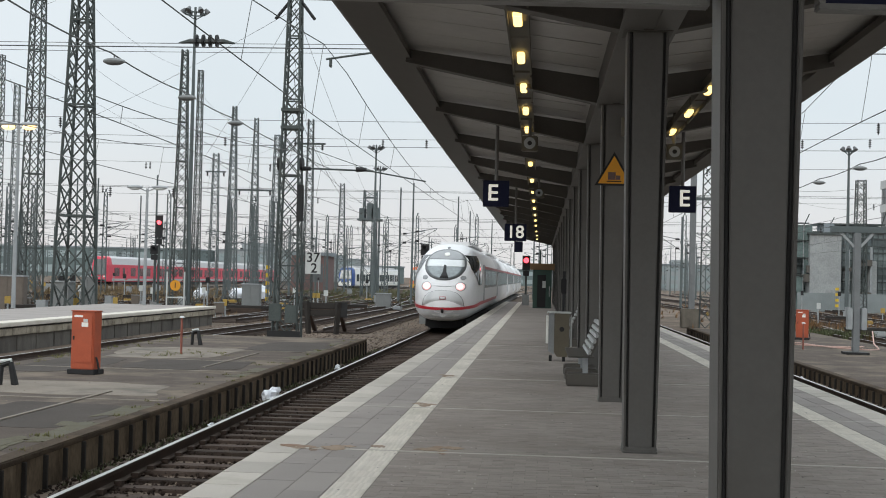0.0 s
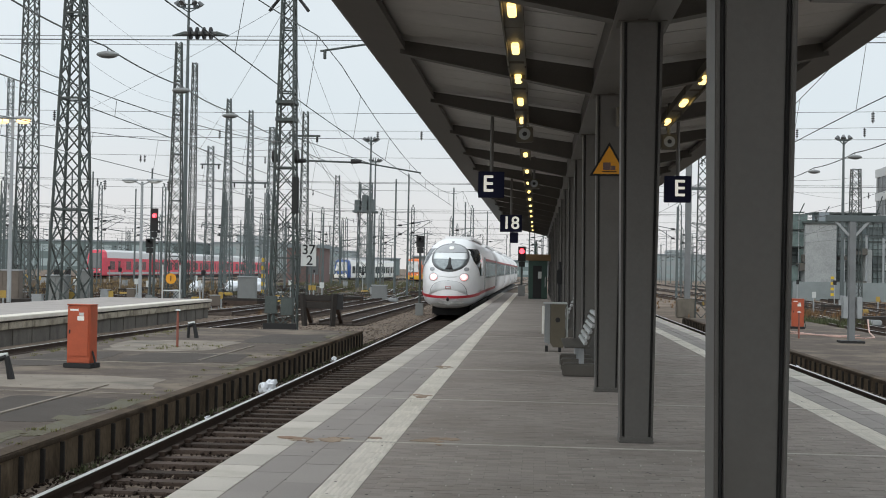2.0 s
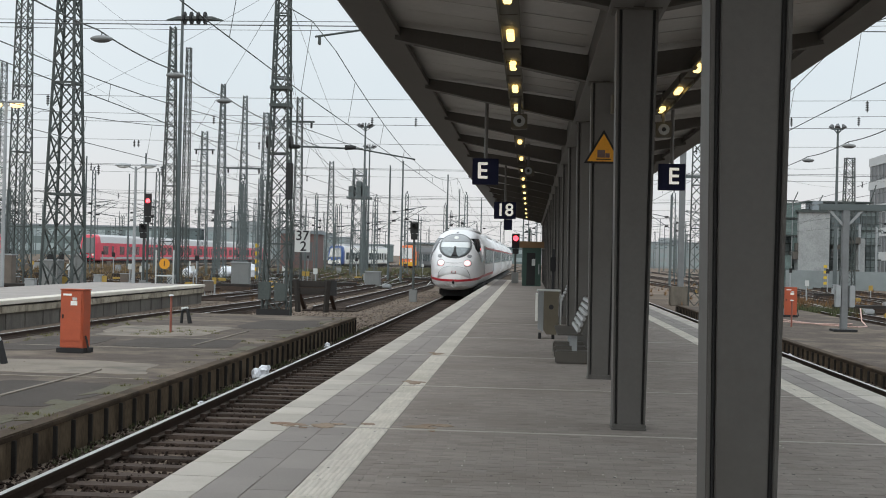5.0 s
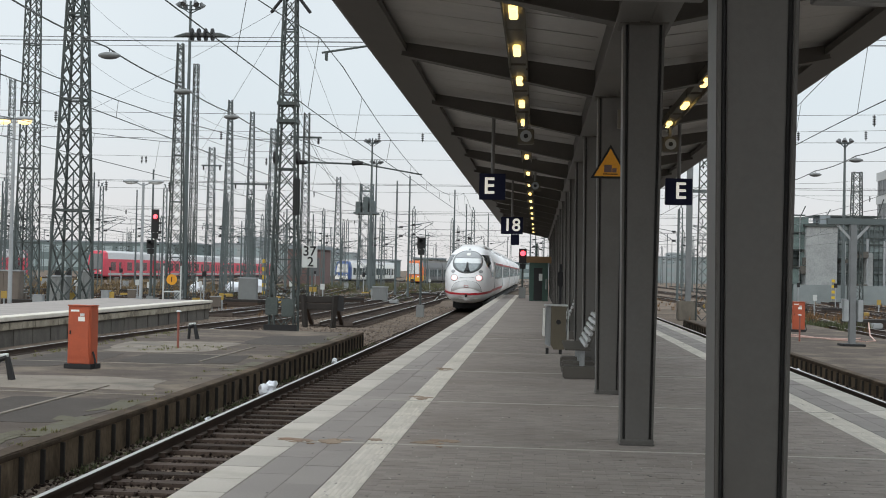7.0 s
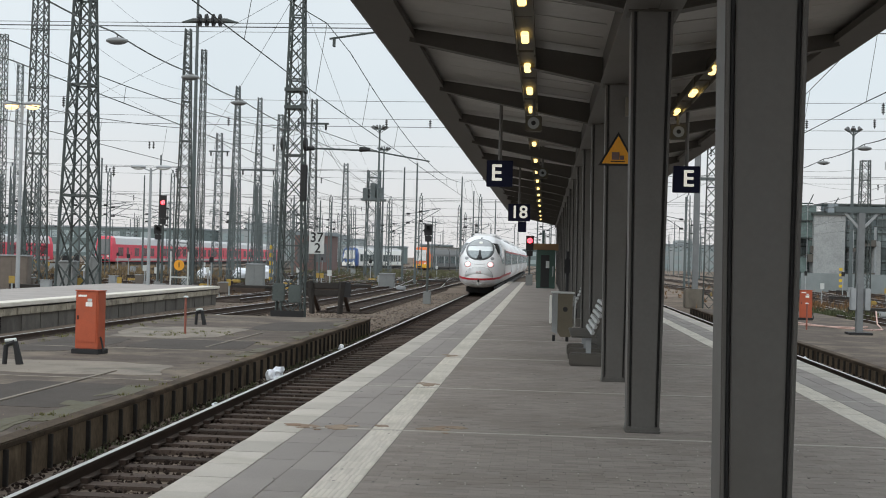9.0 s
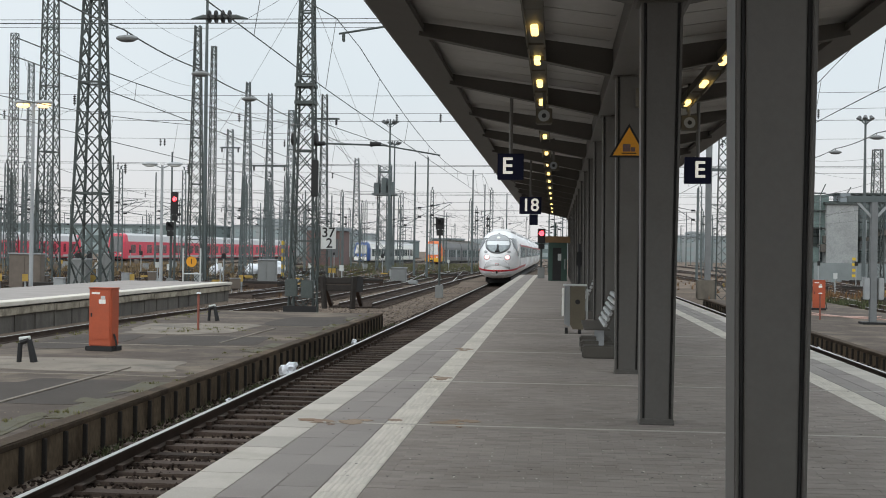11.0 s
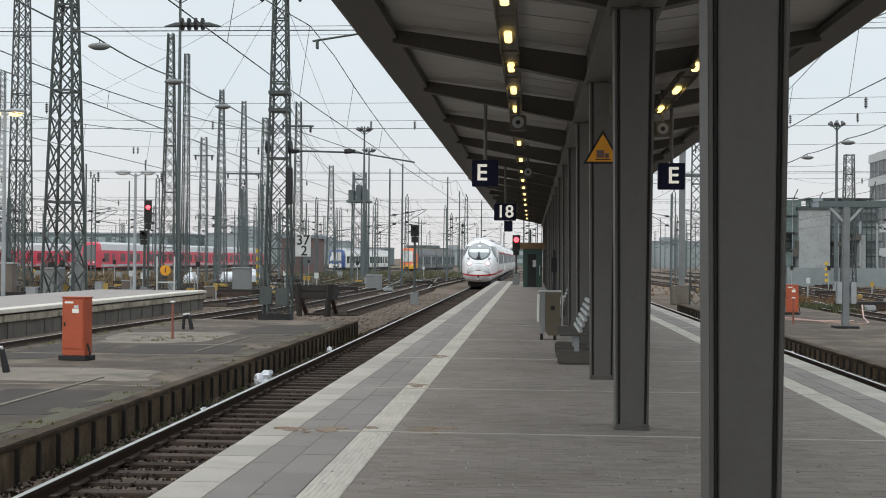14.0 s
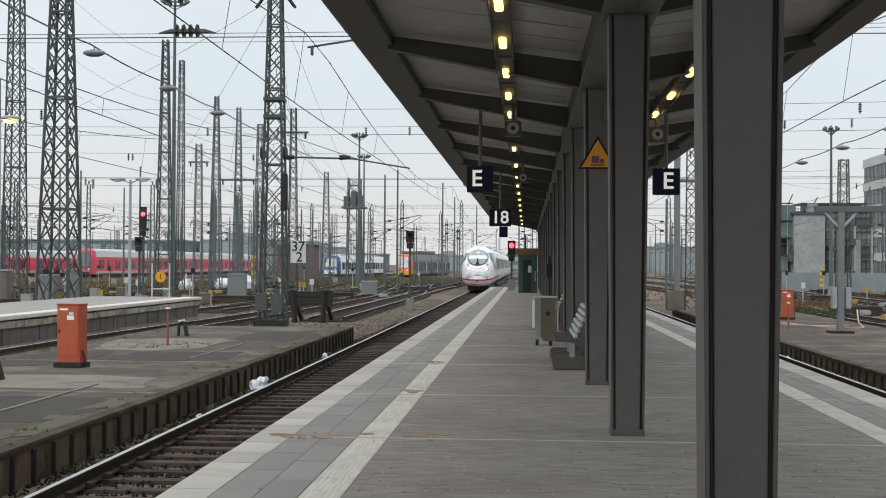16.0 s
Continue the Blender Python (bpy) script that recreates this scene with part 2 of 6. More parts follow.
def box(bm, x0, x1, y0, y1, z0, z1, bevel=0.0):
    r = bmesh.ops.create_cube(bm, size=1, matrix=Matrix.LocRotScale(((x0 + x1) / 2, (y0 + y1) / 2, (z0 + z1) / 2), None, (abs(x1 - x0), abs(y1 - y0), abs(z1 - z0))))
    if bevel:
        es = list({e for v in r["verts"] for e in v.link_edges})
        bmesh.ops.bevel(bm, geom=es, offset=bevel, segments=2, affect="EDGES")
    return bm


def rod(bm, p, q, r, n=8, r2=None, caps=True):
    p, q = Vector(p), Vector(q)
    d = q - p
    m = Matrix.Translation((p + q) / 2) @ d.to_track_quat("Z", "Y").to_matrix().to_4x4()
    bmesh.ops.create_cone(bm, cap_ends=caps, segments=n, radius1=r, radius2=r if r2 is None else r2, depth=d.length, matrix=m)
    return bm


def bar(bm, p, q, w, h):
    p, q = Vector(p), Vector(q)
    d = q - p
    m = Matrix.Translation((p + q) / 2) @ d.to_track_quat("Y", "Z").to_matrix().to_4x4() @ Matrix.Diagonal((w, d.length, h, 1))
    bmesh.ops.create_cube(bm, size=1, matrix=m)
    return bm


def prism(bm, outline, axis_from, axis_to, axis="y"):
    """Extrudes a closed outline of (a, b) pairs; for axis y they are x, z; for x: y, z; for z: x, y."""
    place = {"y": lambda a, b, c: (a, c, b), "x": lambda a, b, c: (c, a, b), "z": lambda a, b, c: (a, b, c)}[axis]
    lo = [bm.verts.new(place(a, b, axis_from)) for a, b in outline]
    hi = [bm.verts.new(place(a, b, axis_to)) for a, b in outline]
    bm.faces.new(lo)
    bm.faces.new(hi[::-1])
    for i in range(len(lo)):
        j = (i + 1) % len(lo)
        bm.faces.new((lo[i], hi[i], hi[j], lo[j]))
    return bm


def boxes_mesh(name, items, material, parent=None, label=""):
    """Many boxes (x0, x1, y0, y1, z0, z1) in one mesh."""
    vs, fs = [], []
    for x0, x1, y0, y1, z0, z1 in items:
        k = len(vs)
        vs += [(x0, y0, z0), (x1, y0, z0), (x1, y1, z0), (x0, y1, z0), (x0, y0, z1), (x1, y0, z1), (x1, y1, z1), (x0, y1, z1)]
        fs += [(k, k + 3, k + 2, k + 1), (k + 4, k + 5, k + 6, k + 7), (k, k + 1, k + 5, k + 4), (k + 1, k + 2, k + 6, k + 5), (k + 2, k + 3, k + 7, k + 6), (k + 3, k, k + 4, k + 7)]
    return mesh_part(name, vs, fs, material, parent, label)


def lettering(text, size, material, m, parent, name="lettering", depth=0.004, bold=0.012):
    cu = bpy.data.curves.new(name, "FONT")
    cu.body, cu.size, cu.extrude, cu.offset = text, size, depth, size * bold
    cu.align_x, cu.align_y = "CENTER", "CENTER"
    tmp = bpy.data.objects.new(name, cu)
    scene.collection.objects.link(tmp)
    me = bpy.data.meshes.new_from_object(tmp.evaluated_get(bpy.context.evaluated_depsgraph_get()))
    bpy.data.objects.remove(tmp)
    me.materials.clear()
    me.materials.append(material)
    ob = new(name, me)
    ob.parent, ob.matrix_basis = parent, m
    return ob


UP = pose(0, 0, 0, 90, 0, 0)  # upright, facing the camera's side

# ---- ground, tracks ----
RAIL = -0.76
BED = -0.985
ground = mesh_part("ground", [(-2500, -200, BED), (2500, -200, BED), (2500, 4000, BED), (-2500, 4000, BED)], [(0, 1, 2, 3)], M["ballast"])
tagged(ground, "brown gravel and ballast of a wide railway yard", "ground", kind="structure")

RAIL_SECTION = [(-0.036, 0), (0.036, 0), (0.036, -0.03), (0.012, -0.05), (0.012, -0.135), (0.07, -0.155), (0.07, -0.172), (-0.07, -0.172), (-0.07, -0.155), (-0.012, -0.135), (-0.012, -0.05), (-0.036, -0.03)]


def railway(name, pts, label, sleepers=(0, 0), detail=True):
    """A track along a polyline of (x, y), with two rails and sleepers between the two y given."""
    tr = empty(name, pose(0, 0, 0), label, "railway track", kind="structure")
    for side in (-1, 1):
        bm, top = B(), B()
        rows, tops = [], []
        for i, (x, y) in enumerate(pts):
            a, b = pts[max(i - 1, 0)], pts[min(i + 1, len(pts) - 1)]
            d = Vector((b[0] - a[0], b[1] - a[1])).normalized()
            nx, ny = d.y, -d.x
            c = (x + nx * side * 0.7535, y + ny * side * 0.7535)
            rows.append([bm.verts.new((c[0] + nx * u, c[1] + ny * u, RAIL - 0.003 + w)) for u, w in RAIL_SECTION])
            tops.append([top.verts.new((c[0] + nx * u, c[1] + ny * u, RAIL + 0.001)) for u in (-0.034, 0.034)])
        for r0, r1 in zip(rows, rows[1:]):
            for k in range(len(r0)):
                bm.faces.new((r0[k], r0[(k + 1) % len(r0)], r1[(k + 1) % len(r0)], r1[k]))
        for r0, r1 in zip(tops, tops[1:]):
            top.faces.new((r0[0], r0[1], r1[1], r1[0]))
        rail = part("rail", bm, M["rail_side"], tr)
        part("rail_head", top, M["rail_top"], rail, "polished bright rail head")
    me = None
    y = sleepers[0]
    while y < sleepers[1]:
        for (x0, y0), (x1, y1) in zip(pts, pts[1:]):
            if y0 <= y < y1:
                k = (y - y0) / (y1 - y0)
                if me is None:
                    first = part("sleeper", box(B(), -1.25, 1.25, -0.12, 0.12, -0.22, -0.02, 0.012), M["sleeper"], tr)
                    me, s = first.data, first
                else:
                    s = new("sleeper", me)
                    s.parent = tr
                s.matrix_basis = pose(x0 + k * (x1 - x0) + random.uniform(-0.02, 0.02), y, RAIL - 0.155 + random.uniform(-0.01, 0.01), 0, 0, math.degrees(math.atan2(x0 - x1, y1 - y0)) + random.uniform(-0.7, 0.7))
        y += 0.62
    return tr


TRACK_X = -4.33
railway("track_platform", [(TRACK_X, -10), (TRACK_X, 150), (-3.4, 200), (1, 300), (8, 400)], "busy track with bright rails beside the platform", (6, 112))
railway("track_right", [(6.15, -10), (6.15, 90), (7, 140), (10, 250)], "track along the far side of the platform", (14, 80))


# ---- the platform ----
PL, PR, PEND = -2.6, 4.52, 92.0
platform = empty("platform", pose(0, 0, 0), "grey paved island platform with pale edges", "platform", kind="structure")
part("platform_core", box(B(), PL + 0.03, PR - 0.03, -30, PEND, BED - 0.3, -0.03), M["platform_wall"], platform)
for side, xe in ((-1, PL), (1, PR)):
    s = -side
    strip = 1.0 if side < 0 else 0.87  # from the edge to the guide strip
    mid = (0.37 + strip) / 2
    rows = [("edge_slab", 0.0, 0.37, 0.60, "edge_slab", 0.0), ("slab", 0.37, mid, 0.90, "slab", 0.3), ("slab", mid, strip, 0.90, "slab", 0.75)]
    for nm, a, b, length, mname, shift in rows:
        me, y, rest = None, 6.0 + shift, []
        x0, x1 = sorted((xe + s * a, xe + s * b))
        while y < PEND:
            if y < 64:
                if me is None:
                    p = part(nm, box(B(), x0 + 0.003, x1 - 0.003, 0.003, length - 0.003, -0.12, 0.0, 0.004), M[mname], platform)
                    me = p.data
                else:
                    p = new(nm, me)
                    p.parent = platform
                p.matrix_basis = pose(0, y, random.uniform(-0.002, 0.002))
            else:
                rest.append((x0 + 0.003, x1 - 0.003, y, y + length - 0.005, -0.12, 0.0))
            y += length
        tagged(boxes_mesh(nm + "_rest", rest, M[mname], platform), kind="stuff")
        tagged(boxes_mesh(nm + "_near", [(x0, x1, -30, 5.99, -0.12, 0.0)], M[mname], platform), kind="stuff")
    # ribbed guide strip
    x0, x1 = sorted((xe + s * strip, xe + s * (strip + 0.3)))
    bm = box(B(), x0 + 0.003, x1 - 0.003, 0.003, 0.297, -0.1, 0.0)
    for k in range(7):
        u = x0 + 0.025 + k * 0.0417
        prism(bm, [(u - 0.013, 0.0), (u - 0.009, 0.0022), (u + 0.009, 0.0022), (u + 0.013, 0.0)], 0.004, 0.296)
    first = part("tactile_tile", bm, M["tactile"], platform, "pale ribbed tactile tile")
    first.matrix_basis = pose(0, 6.0, 0)
    tagged(boxes_mesh("guide_strip_near", [(x0, x1, -30, 5.99, -0.12, 0.0)], M["tactile"], platform), kind="stuff")
    y = 6.3
    while y < PEND - 0.2:
        p = new("tactile_tile", first.data)
        p.parent, p.matrix_basis = platform, pose(0, y, random.uniform(-0.001, 0.001))
        y += 0.3
# rail fastenings on the near track
clips = []
y = 6.0
while y < 60:
    for rx in (TRACK_X - 0.7535, TRACK_X + 0.7535):
        for s in (-1, 1):
            clips.append((rx + s * 0.10 - 0.045, rx + s * 0.10 + 0.045, y - 0.06, y + 0.06, RAIL - 0.175, RAIL - 0.115))
    y += 0.62
tagged(boxes_mesh("rail_clips", clips, M["rail_side"]), "rusty rail fastenings on the sleepers", "rail fastening", kind="stuff")
# small pavers in running bond between the two strips
PX0, PX1 = PL + 1.305, PR - 1.175
near, rest = None, []
row = 0
y = 8.6
while y < 34.0:
    x = PX0 - (0.1 if row % 2 else 0.0)
    while x < PX1:
        a, b = max(x, PX0) + 0.0013, min(x + 0.2, PX1) - 0.0013
        if b - a > 0.03:
            full = b - a > 0.19
            if full and 9.0 < y < 11.4 and -1.3 < x < 1.2:
                if near is None:
                    near = part("paver", box(B(), 0.0013, 0.1987, 0.0013, 0.0987, -0.08, 0.0, 0.002), M["paver"], platform)
                    p = near
                else:
                    p = new("paver", near.data)
                    p.parent = platform
                p.matrix_basis = pose(x, y, random.uniform(-0.002, 0.001))
            else:
                h = random.uniform(-0.002, 0.001)
                rest.append((a, b, y + 0.0013, y + 0.0987, -0.05, h))
        x += 0.2
    y += 0.1
    row += 1
tagged(boxes_mesh("paving", rest, M["paver"], platform), kind="stuff")
tagged(boxes_mesh("paving_far", [(PX0, PX1, 34.0, PEND, -0.08, -0.001), (PX0, PX1, -30, 8.59, -0.08, -0.001)], M["paver"], platform), kind="stuff")
tagged(boxes_mesh("joint_bed", [(PL + 0.02, PR - 0.02, 5.9, 34.1, -0.1, -0.003)], M["joint"], platform), kind="stuff")
# pale drain channels that cross the platform
for y in (11.75, 15.72, 20.6, 25.4, 31.0, 37.0):
    part("cross_joint", box(B(), PL + 0.38, PR - 0.38, y, y + 0.06, -0.02, 0.0035, 0.002), M["edge_slab"], platform, "narrow cross joint strip")
random.seed(41)
for cx, cy, sx, sy, n in ((-2.05, 11.8, 0.20, 0.10, 16), (-1.46, 16.2, 0.07, 0.16, 9), (-0.95, 11.95, 0.10, 0.14, 8), (-1.5, 20.8, 0.08, 0.2, 6)):
    for _ in range(n):
        x, y, w = random.gauss(cx, sx), random.gauss(cy, sy), random.uniform(0.03, 0.13)
        if x < PL + 0.1:
            continue
        pts = [(x + w * random.uniform(0.35, 1.1) * math.cos(a), y + w * random.uniform(0.35, 1.1) * math.sin(a)) for a in [k * math.tau / 11 for k in range(11)]]
        part("rust_stain", prism(B(), pts, 0.0, 0.0050 + random.random() * 0.001, "z"), M["rust_stain"], platform, "brown rust stain on the slabs")
specks = []
for _ in range(260):
    x, y, w = random.uniform(-1.2, 3.2), 9 + 16 * random.random() ** 1.5, random.uniform(0.004, 0.014)
    specks.append((x, x + w, y, y + w * random.uniform(1, 3), 0.0, 0.004))
tagged(boxes_mesh("paper_specks", specks, M["edge_slab"], platform), kind="stuff")
gum = []
for _ in range(420):
    x, y, w = random.uniform(-2.2, 3.9), 9 + 24 * random.random() ** 1.3, random.uniform(0.008, 0.022)
    gum.append((x, x + w, y, y + w, 0.0, 0.003))
tagged(boxes_mesh("gum_spots", gum, M["rafter"], platform), kind="stuff")


# ---- columns and canopy ----
COLS = [6.15, 12.35, 17.45] + [22.5 + 5.05 * k for k in range(14)]
CX = 0.99


def platform_column():
    c = empty("platform_column", pose(CX, COLS[0], 0), "grey painted tapered steel canopy column", "column", "columns along the platform")
    h = 4.12

    def taper(x0, x1, y0, y1, z0, z1, name, material, label=""):
        bm = B()
        box(bm, x0, x1, y0, y1, z0, z1, 0.006)
        for v in bm.verts:
            k = 1 + 0.29 * v.co.z / h
            v.co.x *= k
        part(name, bm, material, c, label)

    taper(-0.115, 0.115, -0.14, 0.14, 0.02, h, "shaft", M["column"])
    for sx in (-1, 1):
        # recess of the grey column, coloured near-black for its shade
        taper(sx * 0.127 - 0.0095, sx * 0.127 + 0.0095, -0.127, 0.127, 0.02, h, "channel", M["seam"], "recessed channel with its shade painted in")
        taper(sx * 0.147 - 0.0098, sx * 0.147 + 0.0098, -0.15, 0.15, 0.02, h, "flange", M["column"])
    part("base_plate", box(B(), -0.17, 0.17, -0.162, 0.162, 0, 0.022, 0.006), M["column"], c)
    part("collar", box(B(), -0.163, 0.163, -0.156, 0.156, 0.022, 0.06, 0.006), M["column"], c)
    part("head_plate", box(B(), -0.24, 0.24, -0.2, 0.2, h - 0.03, h, 0.006), M["rafter"], c)
    return c


col = platform_column()
col.matrix_basis = pose(0.99, 5.96, 0)
for y in COLS[1:]:
    copy_thing(col, pose(CX, y, 0))

canopy = empty("platform_canopy", pose(0, 0, 0), "grey butterfly-shaped steel platform roof on central columns", "canopy", kind="structure")
CY0, CY1 = -12.0, 94.0
ZB = 4.12  # underside of the spine beam


def wing(side):
    X = lambda u: CX + side * u
    # roof sheet, with standing joints
    prof = [(X(0.1), ZB + 0.42), (X(3.45), ZB + 0.86), (X(3.45), ZB + 0.92), (X(0.1), ZB + 0.48)]
    part("roof_sheet", prism(B(), prof, CY0, CY1), M["soffit"], canopy)
    # eaves gutter
    g = [(X(2.88), ZB + 0.60), (X(3.46), ZB + 0.72), (X(3.52), ZB + 0.76), (X(3.52), ZB + 1.0), (X(3.46), ZB + 1.0), (X(3.44), ZB + 0.82), (X(2.88), ZB + 0.70)]
    part("eaves_gutter", prism(B(), g, CY0, CY1), M["rafter"], canopy, "dark grey eaves gutter")
    # spine girder
    bm = box(B(), X(0.06), X(0.24), CY0, CY1, ZB, ZB + 0.44)
    box(bm, X(0.05), X(0.275), CY0 + 0.01, CY1 - 0.01, ZB - 0.022, ZB + 0.012)
    part("girder", bm, M["column"], canopy)
    # one rafter at every column, and three more behind
    bm = prism(B(), [(X(0.245), ZB + 0.004), (X(2.95), ZB + 0.56), (X(2.95), ZB + 0.74), (X(0.245), ZB + 0.36)], -0.06, 0.06)
    prism(bm, [(X(0.245), ZB - 0.008), (X(2.95), ZB + 0.545), (X(2.95), ZB + 0.565), (X(0.245), ZB + 0.012)], -0.11, 0.11)
    first = part("rafter", bm, M["rafter"], canopy)
    first.matrix_basis = pose(0, -7.85, 0)
    for y in [-2.8, 2.25, 7.3] + COLS[1:]:
        r = new("rafter", first.data)
        r.parent, r.matrix_basis = canopy, pose(0, y, 0)
    # lengthwise laps of the roof sheets
    lap = part("sheet_lap", prism(B(), [(X(0.3), ZB + 0.435), (X(2.9), ZB + 0.787), (X(2.9), ZB + 0.800), (X(0.3), ZB + 0.448)], -0.02, 0.02), M["soffit"], canopy)
    lap.matrix_basis = pose(0, 8.2, 0)
    y = 9.1
    while y < 60:
        q = new("sheet_lap", lap.data)
        q.parent, q.matrix_basis = canopy, pose(0, y, 0)
        y += 0.9


wing(-1)
wing(1)
part("spine_plate", box(B(), CX - 0.05, CX + 0.05, CY0, CY1, ZB - 0.012, ZB + 0.03), M["column"], canopy)
part("valley_gutter", box(B(), CX - 0.18, CX + 0.18, CY0, CY1, ZB + 0.30, ZB + 0.42), M["rafter"], canopy)


def canopy_lamp(x, y):
    z = ZB + 0.20
    lamp = empty("canopy_lamp", pose(x, y, z), "warm glowing strip lamp in a brown trough under the roof", "lamp", "lamps under the roof")
    bm = box(B(), -0.12, 0.12, -1.13, 1.13, 0.06, 0.13, 0.01)
    box(bm, -0.12, -0.10, -1.13, 1.13, 0.0, 0.07)
    box(bm, 0.10, 0.12, -1.13, 1.13, 0.0, 0.07)
    part("trough", bm, M["lampcase"], lamp)
    part("tube", box(B(), -0.046, 0.046, -0.26, 0.26, -0.005, 0.055, 0.012), M["lampwarm"], lamp, "glowing warm lamp tube")
    return lamp


LX = -0.30
LAMPS = [12.88, 15.15, 17.55, 19.95, 22.45, 29.1, 34.0, 38.4, 42.8, 47.3, 52.0, 56.8, 62.0, 69.5, 76.0, 83.0]
lamp = canopy_lamp(LX, 8.0)
for y in LAMPS:
    copy_thing(lamp, pose(LX, y, ZB + 0.20))
for y in LAMPS:
    copy_thing(lamp, pose(2.28, y, ZB + 0.20))


# ---- low baggage platforms on both sides ----
LOW = -0.5


def low_platform(name, x0, x1, y0, y1, wall_x, z, label):
    lp = empty(name, pose(0, 0, 0), label, "platform", kind="structure")
    part("paved_top", box(B(), x0, x1, y0, y1, BED - 0.2, z, 0.0), M["asphalt"], lp)
    s = 1 if wall_x == x1 else -1
    part("side_wall", box(B(), wall_x - 0.02 * s, wall_x + 0.008 * s, y0, y1, BED - 0.2, z - 0.07), M["kerbwall"], lp, "brown stained wall")
    part("kerb", box(B(), wall_x - 0.22 * s, wall_x + 0.03 * s, y0, y1 + 0.02, z - 0.07, z + 0.012, 0.015), M["kerb"], lp, "dark worn stone kerb")
    me, y = None, y0 + 0.3
    while y < y1:
        if me is None:
            p = part("wall_post", box(B(), 0, 0.06 * s, -0.022, 0.022, -0.48, -0.07, 0.006), M["tar"], lp)
            me = p.data
        else:
            p = new("wall_post", me)
            p.parent = lp
        p.matrix_basis = pose(wall_x, y, z)
        y += 0.62
    return lp


low_left = low_platform("baggage_platform_left", -11.9, -5.85, -10, 42.0, -5.85, LOW, "low patched asphalt baggage platform with weeds")
low_right = low_platform("baggage_platform_right", 7.7, 13.6, -10, 66.0, 7.7, -0.65, "low old asphalt platform across the track")
plat2 = empty("side_platform", pose(0, 0, 0), "pale concrete platform with a stained side wall", "platform", kind="structure")
prism_top = box(B(), -21.7, -16.2, -10, 61.5, -0.18, -0.06, 0.02)
part("paved_top", prism_top, M["slab"], plat2, "grey worn platform top")
part("edge_strip", box(B(), -16.9, -16.19, -10, 61.52, -0.185, -0.052, 0.02), M["tactile"], plat2, "pale edge slabs")
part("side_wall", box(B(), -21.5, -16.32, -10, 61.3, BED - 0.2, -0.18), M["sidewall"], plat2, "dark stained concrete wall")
# black strip added as the shadow that the edge slabs cast
part("edge_shadow_strip", box(B(), -16.6, -16.30, -10, 61.35, -0.235, -0.185), M["tar"], plat2, "painted shadow line under the edge")
random.seed(8)
first = None
y = -9.5
while y < 61.0:
    if first is None:
        first = part("coping_stone", box(B(), -0.26, 0.0, 0.006, 0.994, -0.46, -0.24, 0.012), M["kerbstone"], plat2, "pale stained coping stone")
        st = first
    else:
        st = new("coping_stone", first.data)
        st.parent = plat2
    st.matrix_basis = pose(-16.24 + random.uniform(-0.012, 0.012), y, random.uniform(-0.01, 0.006))
    y += 1.0
# uprights in the wall below the stones
upr = part("wall_rib", box(B(), -0.05, 0.03, -0.04, 0.04, BED, -0.47, 0.006), M["sidewall"], plat2)
upr.matrix_basis = pose(-16.32, 20, 0)
for k in range(1, 28):
    q = new("wall_rib", upr.data)
    q.parent, q.matrix_basis = plat2, pose(-16.32, 20 + 1.5 * k, 0)


# ---- lattice masts ----
def lattice_mast(x, y, z, top, wb, wt, material, label, group="catenary masts", base=True, arms=(), turn=None):
    m = empty("lattice_mast", pose(x, y, z, 0, 0, random.uniform(-8, 8) if turn is None else turn), label, "mast", group)
    h = top - z
    t = max(0.05, wb * 0.068)
    half = lambda k: (wb + (wt - wb) * k) / 2
    for sx in (-1, 1):
        for sy in (-1, 1):
            bm = B()
            bar(bm, (sx * half(0), sy * half(0), 0), (sx * half(1), sy * half(1), h), t, t)
            part("leg", bm, material, m)
    bm = B()
    zz, flip = 0.0, 1
    tb = t * 0.55
    while zz < h:
        w = half(zz / h) * 2
        z2 = min(zz + max(w * 1.1, 0.55), h)
        a, b = half(zz / h), half(z2 / h)
        for k in range(4):
            c0, c1 = ((-1, -1), (1, -1), (1, 1), (-1, 1))[k], ((1, -1), (1, 1), (-1, 1), (-1, -1))[k]
            bar(bm, (c0[0] * a, c0[1] * a, zz), (c1[0] * b, c1[1] * b, z2), tb, tb)
            bar(bm, (c1[0] * a, c1[1] * a, zz), (c0[0] * b, c0[1] * b, z2), tb, tb)
        if flip % 4 == 0:
            for k in range(4):
                c0, c1 = ((-1, -1), (1, -1), (1, 1), (-1, 1))[k], ((1, -1), (1, 1), (-1, 1), (-1, -1))[k]
                bar(bm, (c0[0] * a, c0[1] * a, zz), (c1[0] * a, c1[1] * a, zz), tb * 1.3, tb * 1.6)
        flip += 1
        zz = z2
    tagged(part("bracing", bm, material, m), kind="stuff")
    if base:
        part("foundation", box(B(), -wb * 0.65, wb * 0.65, -wb * 0.65, wb * 0.65, -0.6, 0.12, 0.03), M["platform_wall"], m, "concrete foundation block")
    for za, w in arms:
        arm = part("cross_arm", box(B(), -w / 2, w / 2, -0.06, 0.06, za - z - 0.07, za - z + 0.07), material, m)
        for sx in (-1, 1):
            part("insulator", rod(B(), (sx * w * 0.4, 0, za - z - 0.45), (sx * w * 0.4, 0, za - z - 0.07), 0.08, 8), M["black"], arm)
    return m


